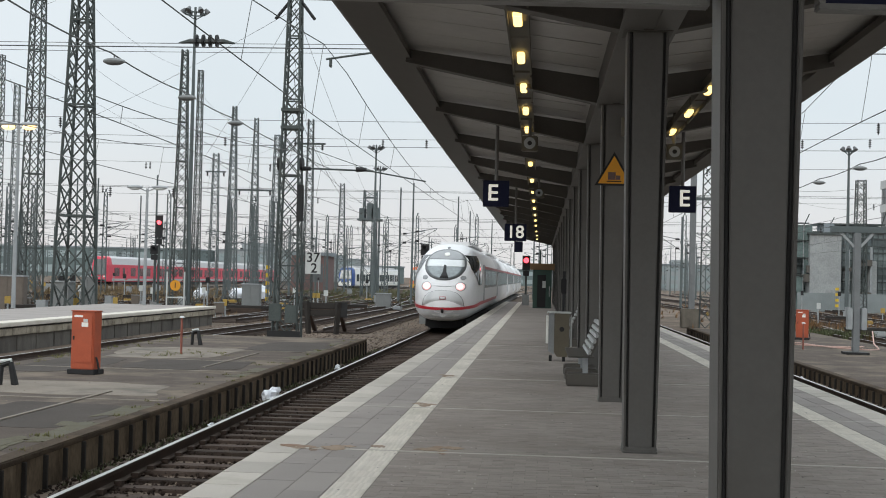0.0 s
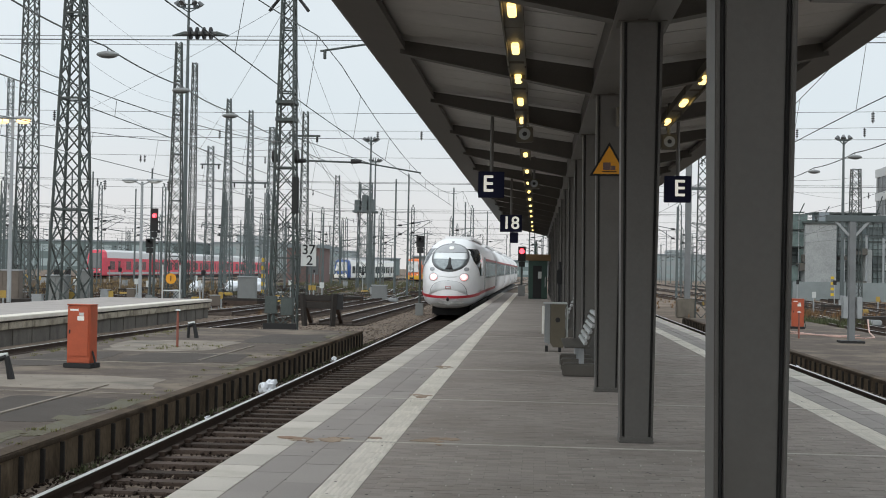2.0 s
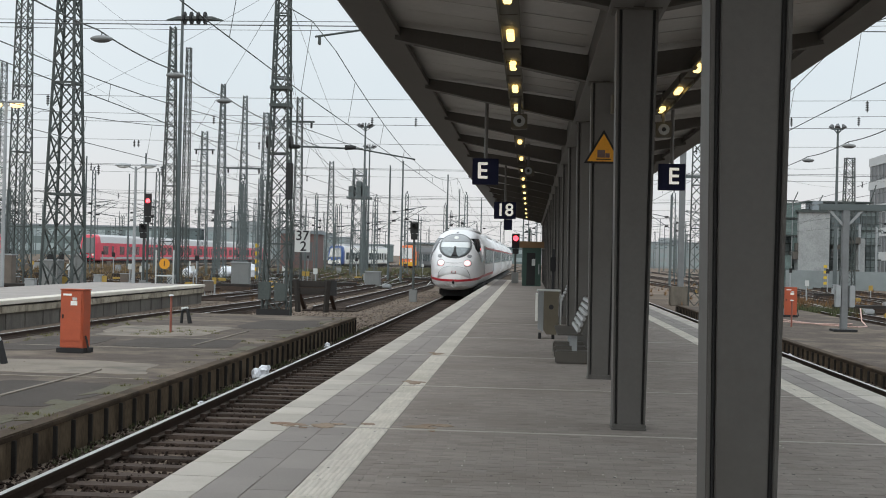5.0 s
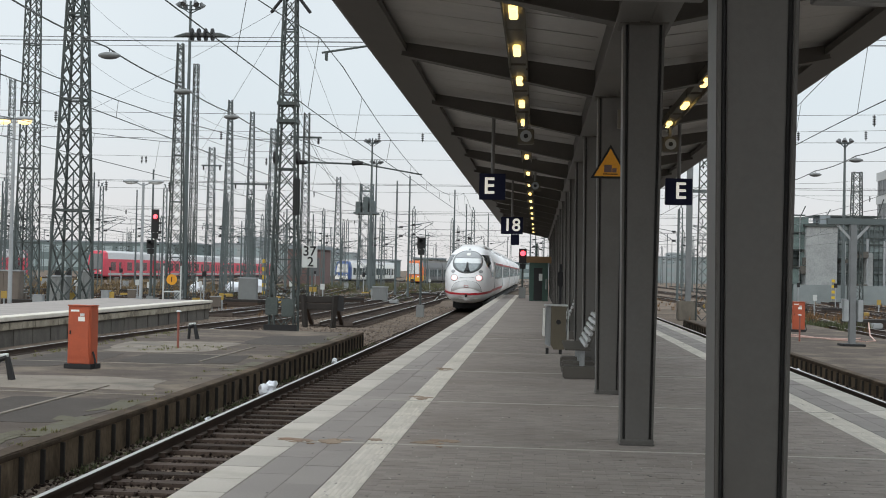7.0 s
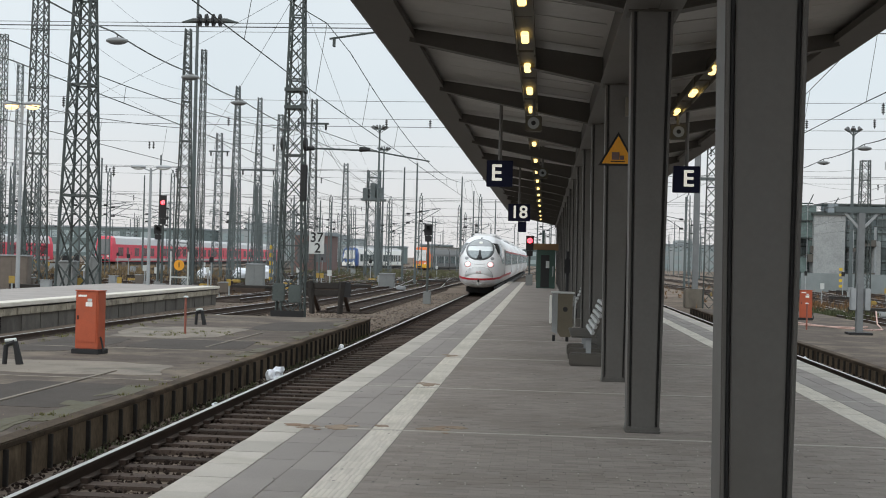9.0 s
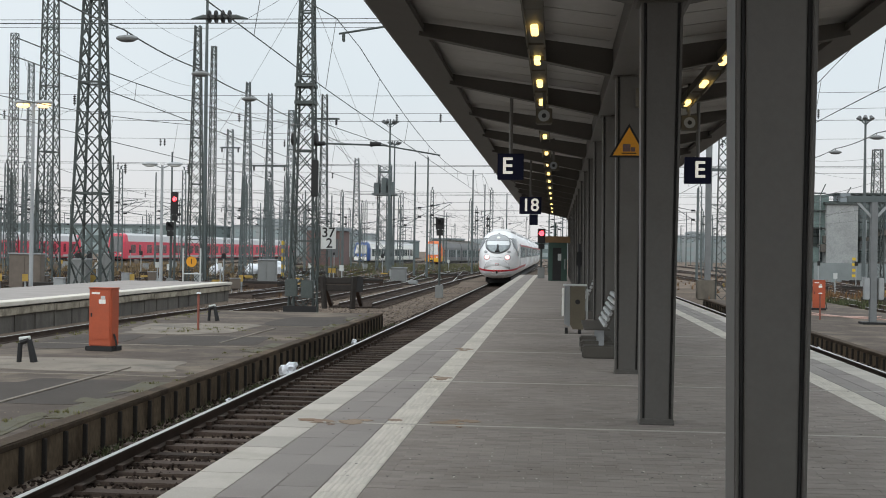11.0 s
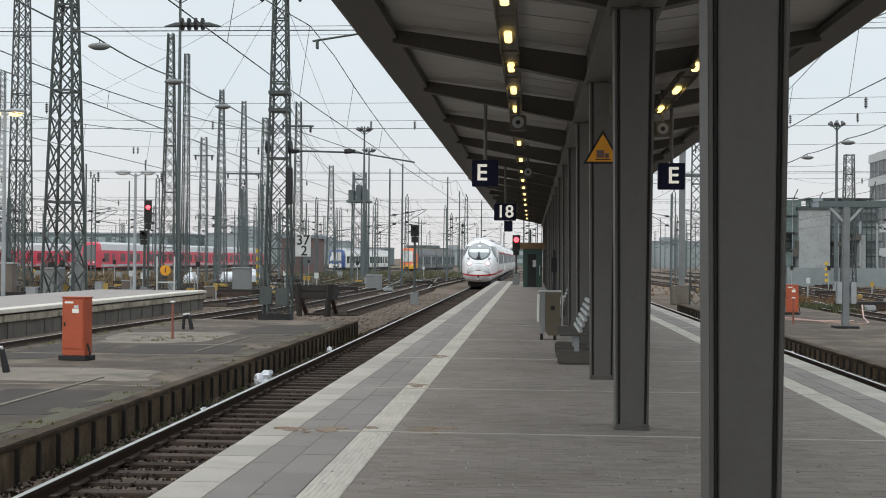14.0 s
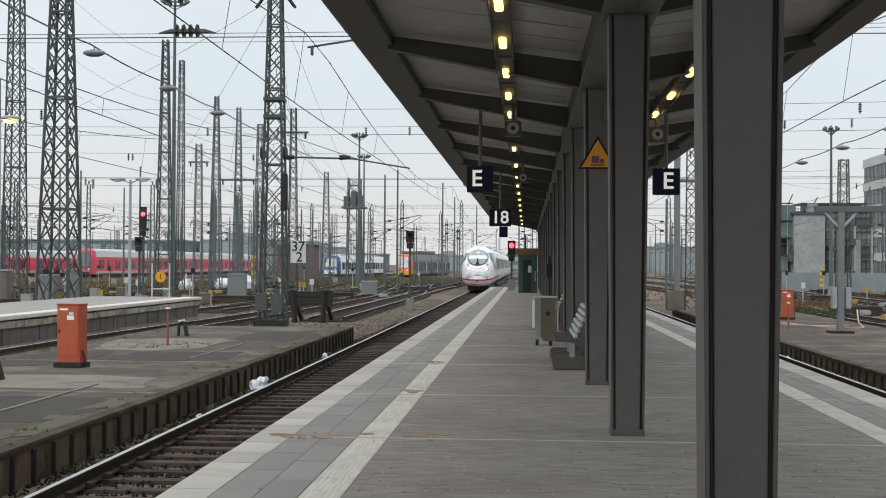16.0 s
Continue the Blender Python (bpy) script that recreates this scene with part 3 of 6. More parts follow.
MASTS = [
    # x, y, top, width at foot, width at top, near or far steel
    (-23.7, 62.0, 22.0, 1.72, 0.40, 1), (-31.5, 75.0, 24.0, 1.2, 0.52, 1), (-38.3, 85.0, 16.6, 0.62, 0.4, 1), (-43.6, 100.0, 16.8, 0.6, 0.4, 0),
    (-23.6, 80.0, 16.2, 1.0, 0.34, 1), (-27.75, 110.0, 16.6, 1.05, 0.3, 0), (-26.9, 115.0, 16.2, 0.95, 0.32, 0), (-26.0, 92.4, 16.9, 0.55, 0.32, 1),
    (-22.7, 105.0, 13.5, 0.85, 0.4, 0), (-9.40, 46.0, 14.5, 0.93, 0.33, 1), (-17.0, 90.0, 13.0, 0.7, 0.35, 1), (-32.0, 120.0, 13.3, 0.9, 0.5, 0),
    (-27.5, 170.0, 14.3, 1.2, 0.5, 0), (-20.8, 150.0, 12.0, 1.7, 1.4, 0), (8.6, 66.0, 8.2, 0.6, 0.45, 1), (19.9, 80.0, 8.4, 0.8, 0.5, 1)]
ARMS = {115.0: ((9.4, 3.6),), 120.0: ((11.5, 2.0),), 90.0: ((11.2, 2.2),)}
TALL = {}
for x, y, top, wb, wt, near_steel in MASTS:
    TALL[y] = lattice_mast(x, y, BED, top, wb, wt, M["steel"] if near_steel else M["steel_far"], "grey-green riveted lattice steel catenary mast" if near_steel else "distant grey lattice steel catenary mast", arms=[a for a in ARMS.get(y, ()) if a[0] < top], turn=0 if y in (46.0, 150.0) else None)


# ---- trains ----
def ring_half(s, length):
    """Half width, floor and roof of the nose section at s metres behind the tip (above the rail)."""
    k = min(1.0, s / length)
    w = 1.5 * (1 - (1 - min(1.0, s / 3.4)) ** 2.2) ** 0.37
    zt = 0.97 + (4.05 - 0.97) * (1 - (1 - min(1.0, s / (length * 0.86))) ** 2.0) ** 0.48
    zb = 0.47 + 0.46 * max(0.0, 1 - s / 0.9) ** 2.4
    return max(w, 0.02), zb, zt


def ring_point(s, a, length, grow=0.0):
    w, zb, zt = ring_half(s, length)
    zc, hh = (zb + zt) / 2, (zt - zb) / 2
    c, n = math.cos(a), 2.9
    sn = math.sin(a)
    px = (w + grow) * math.copysign(abs(c) ** (2 / n), c)
    pz = zc + (hh + grow) * math.copysign(abs(sn) ** (2 / (2.5 if sn > 0 else 4.5)), sn)
    return px, pz


NOSE = 6.5


def inside(x, z, s):
    w, zb, zt = ring_half(s, NOSE)
    zc, hh = (zb + zt) / 2, (zt - zb) / 2
    e = 2.5 if z > zc else 4.5
    return abs(x / w) ** 2.9 + abs((z - zc) / hh) ** e <= 1


def nose_depth(x, z):
    lo, hi = 0.0, NOSE
    for _ in range(30):
        mid = (lo + hi) / 2
        if inside(x, z, mid):
            hi = mid
        else:
            lo = mid
    return hi


def nose_patch(name, outline, material, parent, label="", lift=0.02, rings=6, thick=0.03):
    """A panel laid on the nose; the outline is (x, z) pairs about their middle."""
    cx = sum(p[0] for p in outline) / len(outline)
    cz = sum(p[1] for p in outline) / len(outline)
    vs, fs = [], []
    n = len(outline)
    for r in range(rings + 1):
        k = r / rings
        for x, z in outline:
            px, pz = cx + (x - cx) * k, cz + (z - cz) * k
            vs.append((px, nose_depth(px, pz) - lift, pz))
    for r in range(rings):
        for i in range(n):
            j = (i + 1) % n
            fs.append((r * n + i, r * n + j, (r + 1) * n + j, (r + 1) * n + i))
    m0 = len(vs)
    for x, z in outline:
        vs.append((x, nose_depth(x, z) + thick, z))
    for i in range(n):
        j = (i + 1) % n
        fs.append((rings * n + i, rings * n + j, m0 + j, m0 + i))
    return mesh_part(name, vs, fs, material, parent, label, True)


def loft(stations, n, length, name, material, parent, a0=0.0, a1=math.tau, grow=0.0, label=""):
    vs, fs = [], []
    closed = abs(a1 - a0 - math.tau) < 1e-6
    cols = n if closed else n + 1
    for s in stations:
        for k in range(cols):
            x, z = ring_point(s, a0 + (a1 - a0) * k / n, length, grow)
            vs.append((x, s, z))
    for i in range(len(stations) - 1):
        for k in range(n):
            b, c = i * cols, (i + 1) * cols
            k2 = (k + 1) % cols
            fs.append((b + k, b + k2, c + k2, c + k))
    fs.append(tuple(range(cols)))
    return mesh_part(name, vs, fs, material, parent, label, True)


def oval(cx, cz, rx, rz, n=32, p=2.0):
    out = []
    for k in range(n):
        a = math.tau * k / n
        c, s = math.cos(a), math.sin(a)
        out.append((cx + rx * math.copysign(abs(c) ** (2 / p), c), cz + rz * math.copysign(abs(s) ** (2 / p), s)))
    return out


def express_train():
    t = empty("express_train", pose(TRACK_X, 56.0, RAIL), "white high-speed train with a red stripe and rounded nose", "train")
    st = [0.0, 0.002, 0.008, 0.02, 0.04, 0.075, 0.12, 0.2, 0.3, 0.42, 0.56, 0.72, 0.9, 1.1, 1.35, 1.65, 2.0, 2.4, 2.8, 3.3, 3.8, 4.4, 5.0, 5.7, 6.5, 10, 16, 25.4]
    nose = loft(st, 64, NOSE, "nose_car", M["white"], t)
    # skirt and stripe follow the flank
    def band(name, z0, z1, material, grow, label, stations=st, zs=3):
        vs, fs = [], []
        rows = []
        for z in [z0 + (z1 - z0) * q / zs for q in range(zs + 1)]:
            xs = []
            for s in stations[1:]:
                w, zb, zt = ring_half(s, NOSE)
                zc, hh = (zb + zt) / 2, (zt - zb) / 2
                zz = z + 0.24 * min(1.0, s / 3.2) ** 0.8 * (z - 0.5) / 0.6
                if zz <= zb or zz >= zt:
                    continue
                e = 2.5 if zz > zc else 4.5
                q = min(1.0, abs((zz - zc) / hh) ** e)
                xs.append((s, (w + grow) * (1 - q) ** (1 / 2.9), zz))
            while len(xs) < len(stations) - 1:
                xs.insert(0, (nose_depth(0.0, z), 0.0, z))
            line = [(-x, s - grow, zz) for s, x, zz in xs[::-1]] + [(0, xs[0][0] - grow - 0.004, z)] + [(x, s - grow, zz) for s, x, zz in xs]
            rows.append(line)
        n = len(rows[0])
        for r in rows:
            vs += r
        for i in range(zs):
            for k in range(n - 1):
                fs.append((i * n + k, i * n + k + 1, (i + 1) * n + k + 1, (i + 1) * n + k))
        return mesh_part(name, vs, fs, material, t, label, True)
    band("red_stripe", 0.97, 1.09, M["red"], 0.032, "red stripe round the nose")
    band("skirt", 0.50, 0.965, M["hatch"], 0.028, "pale grey lower skirt")
    shape = oval(0, 3.02, 0.95, 0.73, 56, 2.15)

    def slice_of(z0, z1, k):
        """The part of the screen's oval between two heights, shrunk by k."""
        ring = [(x * k, 3.02 + (z - 3.02) * k) for x, z in oval(0, 3.02, 0.95, 0.73, 120, 2.15)]
        keep = [(x, min(max(z, z0), z1)) for x, z in ring]
        return keep
    nose_patch("windscreen_surround", shape, M["rim"], nose, "dark windscreen surround", 0.012, 8)
    nose_patch("visor_panel", slice_of(3.27, 3.9, 0.93), M["visor"], nose, "grey panel above the windscreen", 0.028)
    # the upper glass gets its sky reflection as a painted pale panel
    nose_patch("screen_reflection", slice_of(2.93, 3.25, 0.90), M["sky_glare"], nose, "pale painted reflection on the upper windscreen", 0.030)
    nose_patch("windscreen", slice_of(2.0, 2.93, 0.90), M["screen"], nose, "curved windscreen", 0.030)
    nose_patch("wiper", [(-0.20, 2.40), (0.20, 2.40), (0.09, 2.66), (0.05, 2.98), (-0.06, 3.0), (-0.08, 2.66)], M["black"], nose, "black wiper and its base", 0.05, 2)
    # the crease is not modelled; its shade is a thin grey strip
    nose_patch("brow_crease_shade", [(-0.55, 2.06), (-0.3, 2.02), (0, 2.005), (0.3, 2.02), (0.55, 2.06), (0.3, 2.04), (0, 2.027), (-0.3, 2.04)], M["skirt"], nose, "painted shade line of the crease under the windscreen", 0.012, 3)
    hatch = [(-0.95, 1.14), (0.95, 1.14), (0.90, 1.42), (0.80, 1.60), (0.62, 1.75), (0.36, 1.83), (0, 1.86), (-0.36, 1.83), (-0.62, 1.75), (-0.80, 1.60), (-0.90, 1.42)]
    nose_patch("hatch_seam", hatch, M["seamgrey"], nose, "dark seam round the coupler hatch", 0.014, 8)
    nose_patch("coupler_hatch", [(x * 0.972, 1.15 + (z - 1.14) * 0.965) for x, z in hatch], M["hatch"], nose, "pale grey coupler hatch", 0.024, 8)
    nose_patch("emblem", [(-0.14, 1.43), (0.14, 1.43), (0.14, 1.58), (-0.14, 1.58)], M["emblem"], nose, "small dull red emblem", 0.040, 2)
    nose_patch("emblem_field", [(-0.10, 1.465), (0.10, 1.465), (0.10, 1.545), (-0.10, 1.545)], M["hatch"], nose, "", 0.046, 2)
    nose_patch("coupler_slot", oval(0, 0.93, 0.07, 0.11, 12), M["black"], nose, "", 0.045, 2)
    nose_patch("top_light", oval(0, 3.50, 0.13, 0.09, 12, 3), M["sign_white"], nose, "small white top light", 0.045, 2)
    nose_patch("roof_horn", oval(0, 3.83, 0.07, 0.05, 10), M["rim"], nose, "", 0.03, 2)
    for sx in (-1, 1):
        nose_patch("marker_lamp", oval(sx * 0.86, 2.42, 0.13, 0.10, 14), M["visor"], nose, "small grey marker lamp", 0.014, 3)
    for sx in (-1, 1):
        nose_patch("headlight_housing", oval(sx * 0.77, 2.03, 0.24, 0.21, 20), M["skirt"], nose, "", 0.01, 3)
        # red disc is widened to include the lamp's bloom as a halo
        nose_patch("tail_light", oval(sx * 0.76, 2.02, 0.19, 0.165, 20), M["tail"], nose, "glowing red tail light widened to its bloom", 0.025, 3)
        nose_patch("lamp_core", oval(sx * 0.76, 2.02, 0.10, 0.09, 16), M["core"], nose, "white-hot lamp core", 0.035, 3)
        # dark side glazing of the cab
        vs, fs = [], []
        for i in range(15):
            s = 1.75 + 2.9 * i / 14
            edge = min(1.0, i / 3, (14 - i) / 2)
            lo, top = 2.75 - 0.65 * edge, 2.85 + 0.62 * edge
            for k in range(8):
                z = lo + (top - lo) * k / 7
                w, zb, zt = ring_half(s, NOSE)
                zc, hh = (zb + zt) / 2, (zt - zb) / 2
                vs.append((sx * ((w) * (1 - min(1, abs((z - zc) / hh) ** 2.5)) ** (1 / 2.9) + 0.025), s, z))
        for i in range(14):
            for k in range(7):
                fs.append((i * 8 + k, i * 8 + k + 1, i * 8 + k + 9, i * 8 + k + 8))
        mesh_part("side_window", vs, fs, M["glass"], nose, "dark cab side window", True)
    part("roof_box", box(B(), -0.85, 0.85, 7.0, 20.0, 3.9, 4.22, 0.14), M["white"], nose)
    part("underframe", box(B(), -0.95, 0.95, 2.4, 25.0, 0.14, 0.5), M["black"], t)
    for yb in (3.4, 21.0):
        bm = B()
        for yy in (yb, yb + 2.5):
            for sx in (-0.75, 0.75):
                rod(bm, (sx - 0.07, yy, 0.46), (sx + 0.07, yy, 0.46), 0.46, 20)
        part("bogie", bm, M["black"], t)
    part("track_guard", box(B(), -0.8, 0.8, 1.9, 2.05, 0.1, 0.5), M["black"], t)

    def side_panes(y0, y1, parent):
        me = None
        y = y0
        while y < y1:
            for sx in (-1, 1):
                bm = box(B(), -0.012, 0.012, 0, 1.62, 2.02, 2.84, 0.008)
                if me is None:
                    p = part("window", bm, M["glass"], parent)
                    me = p.data
                else:
                    bm.free()
                    p = new("window", me)
                    p.parent = parent
                p.matrix_basis = pose(sx * 1.504, y, 0)
            y += 1.95
    side_panes(8.6, 24.0, nose)
    for sx in (-1, 1):
        part("window_band", box(B(), sx * 1.46, sx * 1.503, 8.3, 25.2, 1.94, 2.89), M["bandgrey"], nose, "dark grey window band")
        part("side_stripe", box(B(), sx * 1.462, sx * 1.51, 8.3, 25.2, 2.90, 3.03), M["red"], nose, "red stripe above the windows")
    for sx in (-1, 1):
        part("door", box(B(), sx * 1.45, sx * 1.51, 7.1, 8.1, 1.3, 3.1, 0.01), M["skirt"], nose, "grey train door")
    # the cars behind
    full = [(1.5 * math.copysign(abs(math.cos(a)) ** (2 / 2.9), math.cos(a)), 2.26 + (1.79) * math.copysign(abs(math.sin(a)) ** (2 / (2.5 if math.sin(a) > 0 else 4.5)), math.sin(a))) for a in [math.tau * k / 48 for k in range(48)]]
    for c in range(1, 5):
        y0 = 25.65 + (c - 1) * 25.0
        bm = prism(B(), full, y0, y0 + 24.75)
        car = part("passenger_car", bm, M["white"], t)
        car.data.shade_smooth()
        part("gangway", prism(B(), [(x * 0.94, 2.2 + (z - 2.2) * 0.96) for x, z in full], y0 - 0.3, y0 + 0.02), M["rim"], car, "grey gangway bellows")
        side_panes(y0 + 2.4, y0 + 22, car)
        for sx in (-1, 1):
            part("window_band", box(B(), sx * 1.46, sx * 1.503, y0 + 2.0, y0 + 24.4, 1.94, 2.89), M["bandgrey"], car, "dark grey window band")
            part("red_stripe", box(B(), sx * 1.462, sx * 1.51, y0, y0 + 24.7, 2.90, 3.03), M["red"], car)
            part("door", box(B(), sx * 1.45, sx * 1.512, y0 + 0.8, y0 + 1.8, 1.3, 3.1, 0.01), M["skirt"], car)
        part("roof_box", box(B(), -0.8, 0.8, y0 + 2, y0 + 20, 3.9, 4.22, 0.12), M["white"], car)
        part("underframe", box(B(), -1.2, 1.2, y0 + 0.3, y0 + 24.1, 0.12, 0.4), M["black"], car)
    return t


TRAIN = express_train()


# grey roof paint, lightened so the sky's reflection is in the colour
M["paleroof"] = mat("roof_paint_with_sky_sheen", (0.56, 0.56, 0.57), 0.45, var=0.12, bump=0)


def commuter_train(name, x, y, cars, car_len, height, body, front, stripe, label, turn=0.0, deck=1, roof=None, low=None, doors=None):
    """A parked regional train; its front looks along -y of its own space."""
    t = empty(name, pose(x, y, RAIL, 0, 0, turn), label, "train")
    wdt = 1.42
    sect = [(-wdt, 0.55), (-wdt - 0.0, height * 0.70), (-wdt + 0.18, height - 0.35), (-wdt + 0.55, height - 0.06), (wdt - 0.55, height - 0.06), (wdt - 0.18, height - 0.35), (wdt, height * 0.70), (wdt, 0.55), (wdt - 0.15, 0.38), (-wdt + 0.15, 0.38)]
    for c in range(cars):
        y0 = c * (car_len + 0.5) + (2.2 if c == 0 else 0)
        y1 = c * (car_len + 0.5) + car_len
        car = part("car_body", prism(B(), sect, y0, y1), body, t)
        if deck == 2:
            top = [(-wdt - 0.012, height * 0.705), (-wdt + 0.17, height - 0.34), (-wdt + 0.55, height), (wdt - 0.55, height), (wdt - 0.17, height - 0.34), (wdt + 0.012, height * 0.705)]
        else:
            top = [(-wdt + 0.14, height - 0.36), (-wdt + 0.55, height), (wdt - 0.55, height), (wdt - 0.16, height - 0.36)]
        part("roof", prism(B(), top, y0, y1), roof or M["paleroof"], car, "pale grey roof")
        if deck == 1:
            for a, b in ((0.12, 0.38), (0.58, 0.82)):
                part("roof_box", box(B(), -0.9, 0.9, y0 + (y1 - y0) * a, y0 + (y1 - y0) * b, height - 0.05, height + 0.28, 0.06), roof or M["paleroof"], car, "pale roof equipment box")
        part("underframe", box(B(), -1.2, 1.2, y0 + 0.5, y1 - 0.5, 0.0, 0.5), M["black"], car)
        if stripe:
            for sx in (-1, 1):
                part("stripe", box(B(), sx * wdt, sx * (wdt + 0.015), y0, y1, 0.56, 0.95), stripe, car)
        rows, long, step = (((1.3, 2.65),), 2.1, 2.55) if deck == 1 else (((1.35, 2.75),), 2.5, 4.1)
        for z0, z1 in rows:
            yy = y0 + 1.2
            while yy < y1 - long - 0.1:
                for sx in (-1, 1):
                    part("window", box(B(), sx * (wdt - 0.01), sx * (wdt + 0.012), yy, yy + long, z0, z1, 0.004), M["glass"] if deck == 1 else M["redglass"], car)
                yy += step
        for yy in (y0 + (y1 - y0) * 0.27, y0 + (y1 - y0) * 0.70):
            for sx in (-1, 1):
                part("door", box(B(), sx * (wdt - 0.01), sx * (wdt + 0.022), yy, yy + 1.3, 0.7, 2.75, 0.01), doors or front, car)
    # rounded cab
    vs, fs = [], []
    rings = []
    for s, k in ((0.0, 0.80), (0.12, 0.90), (0.4, 0.96), (1.0, 0.99), (2.2, 1.0)):
        rings.append([(px * k, s + (pz / height) ** 2 * 0.9 * (1 - s / 2.2), pz if pz < 1 else pz * (0.93 + 0.07 * k)) for px, pz in sect])
    n = len(sect)
    for r in rings:
        vs += r
    fs.append(tuple(range(n)))
    for i in range(len(rings) - 1):
        for k in range(n):
            fs.append((i * n + k, i * n + (k + 1) % n, (i + 1) * n + (k + 1) % n, (i + 1) * n + k))
    cab = mesh_part("cab", vs, fs, front, t)
    bm = B()
    lowest = 1.55 if deck == 2 else 1.75
    q = [(-1.12, lowest), (1.12, lowest), (0.95, height - 0.55), (-0.95, height - 0.55)]
    f = [bm.verts.new((a, (b / height) ** 2 * 0.9 - 0.03, b)) for a, b in q]
    g = [bm.verts.new((a, (b / height) ** 2 * 0.9 + 0.1, b)) for a, b in q]
    bm.faces.new(f)
    for k in range(4):
        bm.faces.new((f[k], f[(k + 1) % 4], g[(k + 1) % 4], g[k]))
    part("windscreen", bm, M["rim"] if deck == 2 else M["screen"], cab, "dark windscreen")
    for sx in (-0.9, 0.9):
        part("headlight", rod(B(), (sx, 0.0, 1.3), (sx, 0.2, 1.3), 0.13, 12), M["sign_white"], cab)
    part("bumper", box(B(), -1.25, 1.25, -0.1, 0.4, 0.45, 1.15 if low else 0.8, 0.05), low or M["black"], cab)
    if roof:
        for sx in (-1, 1):
            part("cab_flank", box(B(), sx * (wdt - 0.02), sx * (wdt + 0.02), 1.6, 4.4, 0.6, height * 0.72, 0.01), front, cab)
            part("cab_flank", box(B(), sx * (wdt - 0.02), sx * (wdt + 0.026), 1.6, 4.4, 0.6, 1.5, 0.01), low or front, cab)
    part("coupler", box(B(), -0.3, 0.3, -0.5, 0.0, 0.5, 0.8, 0.03), M["black"], cab)
    return t


commuter_train("double_deck_train", -71.0, 196.0, 5, 26.0, 4.6, M["dblred"], M["dblred"], M["skirt"], "red double-deck regional train with grey roof", 0.0, 2)
SHUNT = commuter_train("red_regional_train", -84.0, 174.5, 5, 26.0, 4.4, M["dblred"], M["dblred"], M["skirt"], "red regional train rolling behind the masts", 180.0, 2)
commuter_train("blue_white_train", -36.6, 232.0, 2, 22.0, 3.95, M["sign_white"], M["blue"], None, "white regional railcar with a blue front", -5.0, 1, None, M["sign_white"], M["skirt"])
commuter_train("orange_train", -22.7, 228.0, 2, 22.0, 4.3, M["rim"], M["orange"], None, "orange and yellow regional railcar", -6.0, 1, M["rafter"], M["gold"], M["galv"])


# ---- more tracks of the yard ----
railway("track_bay", [(-13.9, -10), (-13.6, 40), (-12.6, 60), (-12.2, 90), (-12.0, 400)], "bay track beside the side platform", (20, 90))
railway("track_stub", [(-9.0, 56), (-9.0, 110), (-8.3, 150), (-6.0, 220), (-3, 400)], "short track that ends at a buffer stop", (56, 100))
yard = [[(-16.5, 64), (-16.8, 110), (-15, 170), (-11, 240), (-8, 400)], [(-12.2, 95), (-14.5, 130), (-20, 190), (-24, 236), (-24, 420)],
        [(-21, 66), (-21, 120), (-27, 190), (-36, 232), (-33, 290), (-30, 420)], [(-27, 40), (-27, 130), (-30, 240), (-30, 420)], [(-31.5, 40), (-32, 420)],
        [(-36, 40), (-37, 130), (-50, 300), (-60, 420)], [(-41, 50), (-43, 200), (-46, 420)], [(-46, 50), (-56, 220), (-62, 420)], [(-58, 80), (-70.5, 190), (-70.5, 420)],
        [(-84, 80), (-84, 420)], [(15.8, 0), (15.8, 90), (12, 200), (6, 400)], [(20.4, 20), (20.6, 120), (16, 300)], [(25, 30), (26, 300)], [(30, 60), (32, 300)]]
yard += [[(-16.6, 66), (-12.1, 110)], [(-21, 80), (-16.6, 125)], [(-9, 100), (-12, 150)], [(-27, 70), (-21, 118)], [(-32, 92), (-27, 140)], [(-13, 120), (-6.5, 185)], [(-37, 80), (-32, 130)], [(15.8, 70), (20.6, 120)], [(20.6, 64), (25.5, 118)]]
for k, pts in enumerate(yard):
    items, y = [], max(60.0, pts[0][1])
    while y < min(190.0, pts[-1][1]):
        for (xa, ya), (xb, yb) in zip(pts, pts[1:]):
            if ya <= y < yb:
                u = xa + (xb - xa) * (y - ya) / (yb - ya)
                items.append((u - 1.25, u + 1.25, y, y + 0.24, BED, RAIL - 0.165 - 0.02 * (k % 3)))
        y += 0.64
    tagged(boxes_mesh("yard_sleepers", items, M["sleeper"]), "rows of dark sleepers under yard tracks", "sleepers", kind="stuff")
    railway("track_yard", pts, "rusty yard track on brown ballast")


# ---- overhead wires ----
def tube(pts, r, n=4):
    vs, fs = [], []
    for i, p in enumerate(pts):
        a, b = Vector(pts[max(i - 1, 0)]), Vector(pts[min(i + 1, len(pts) - 1)])
        d = (b - a).normalized()
        u = d.cross(Vector((0, 0, 1)))
        u = u.normalized() if u.length > 1e-4 else Vector((1, 0, 0))
        v = d.cross(u)
        for k in range(n):
            q = Vector(p) + u * (r * math.cos(math.tau * k / n)) + v * (r * math.sin(math.tau * k / n))
            vs.append(tuple(q))
    for i in range(len(pts) - 1):
        for k in range(n):
            k2 = (k + 1) % n
            fs.append((i * n + k, i * n + k2, (i + 1) * n + k2, (i + 1) * n + k))
    return vs, fs


def sag(p, q, drop, n=12):
    p, q = Vector(p), Vector(q)
    return [tuple(p.lerp(q, k / n) - Vector((0, 0, drop * 4 * (k / n) * (1 - k / n)))) for k in range(n + 1)]


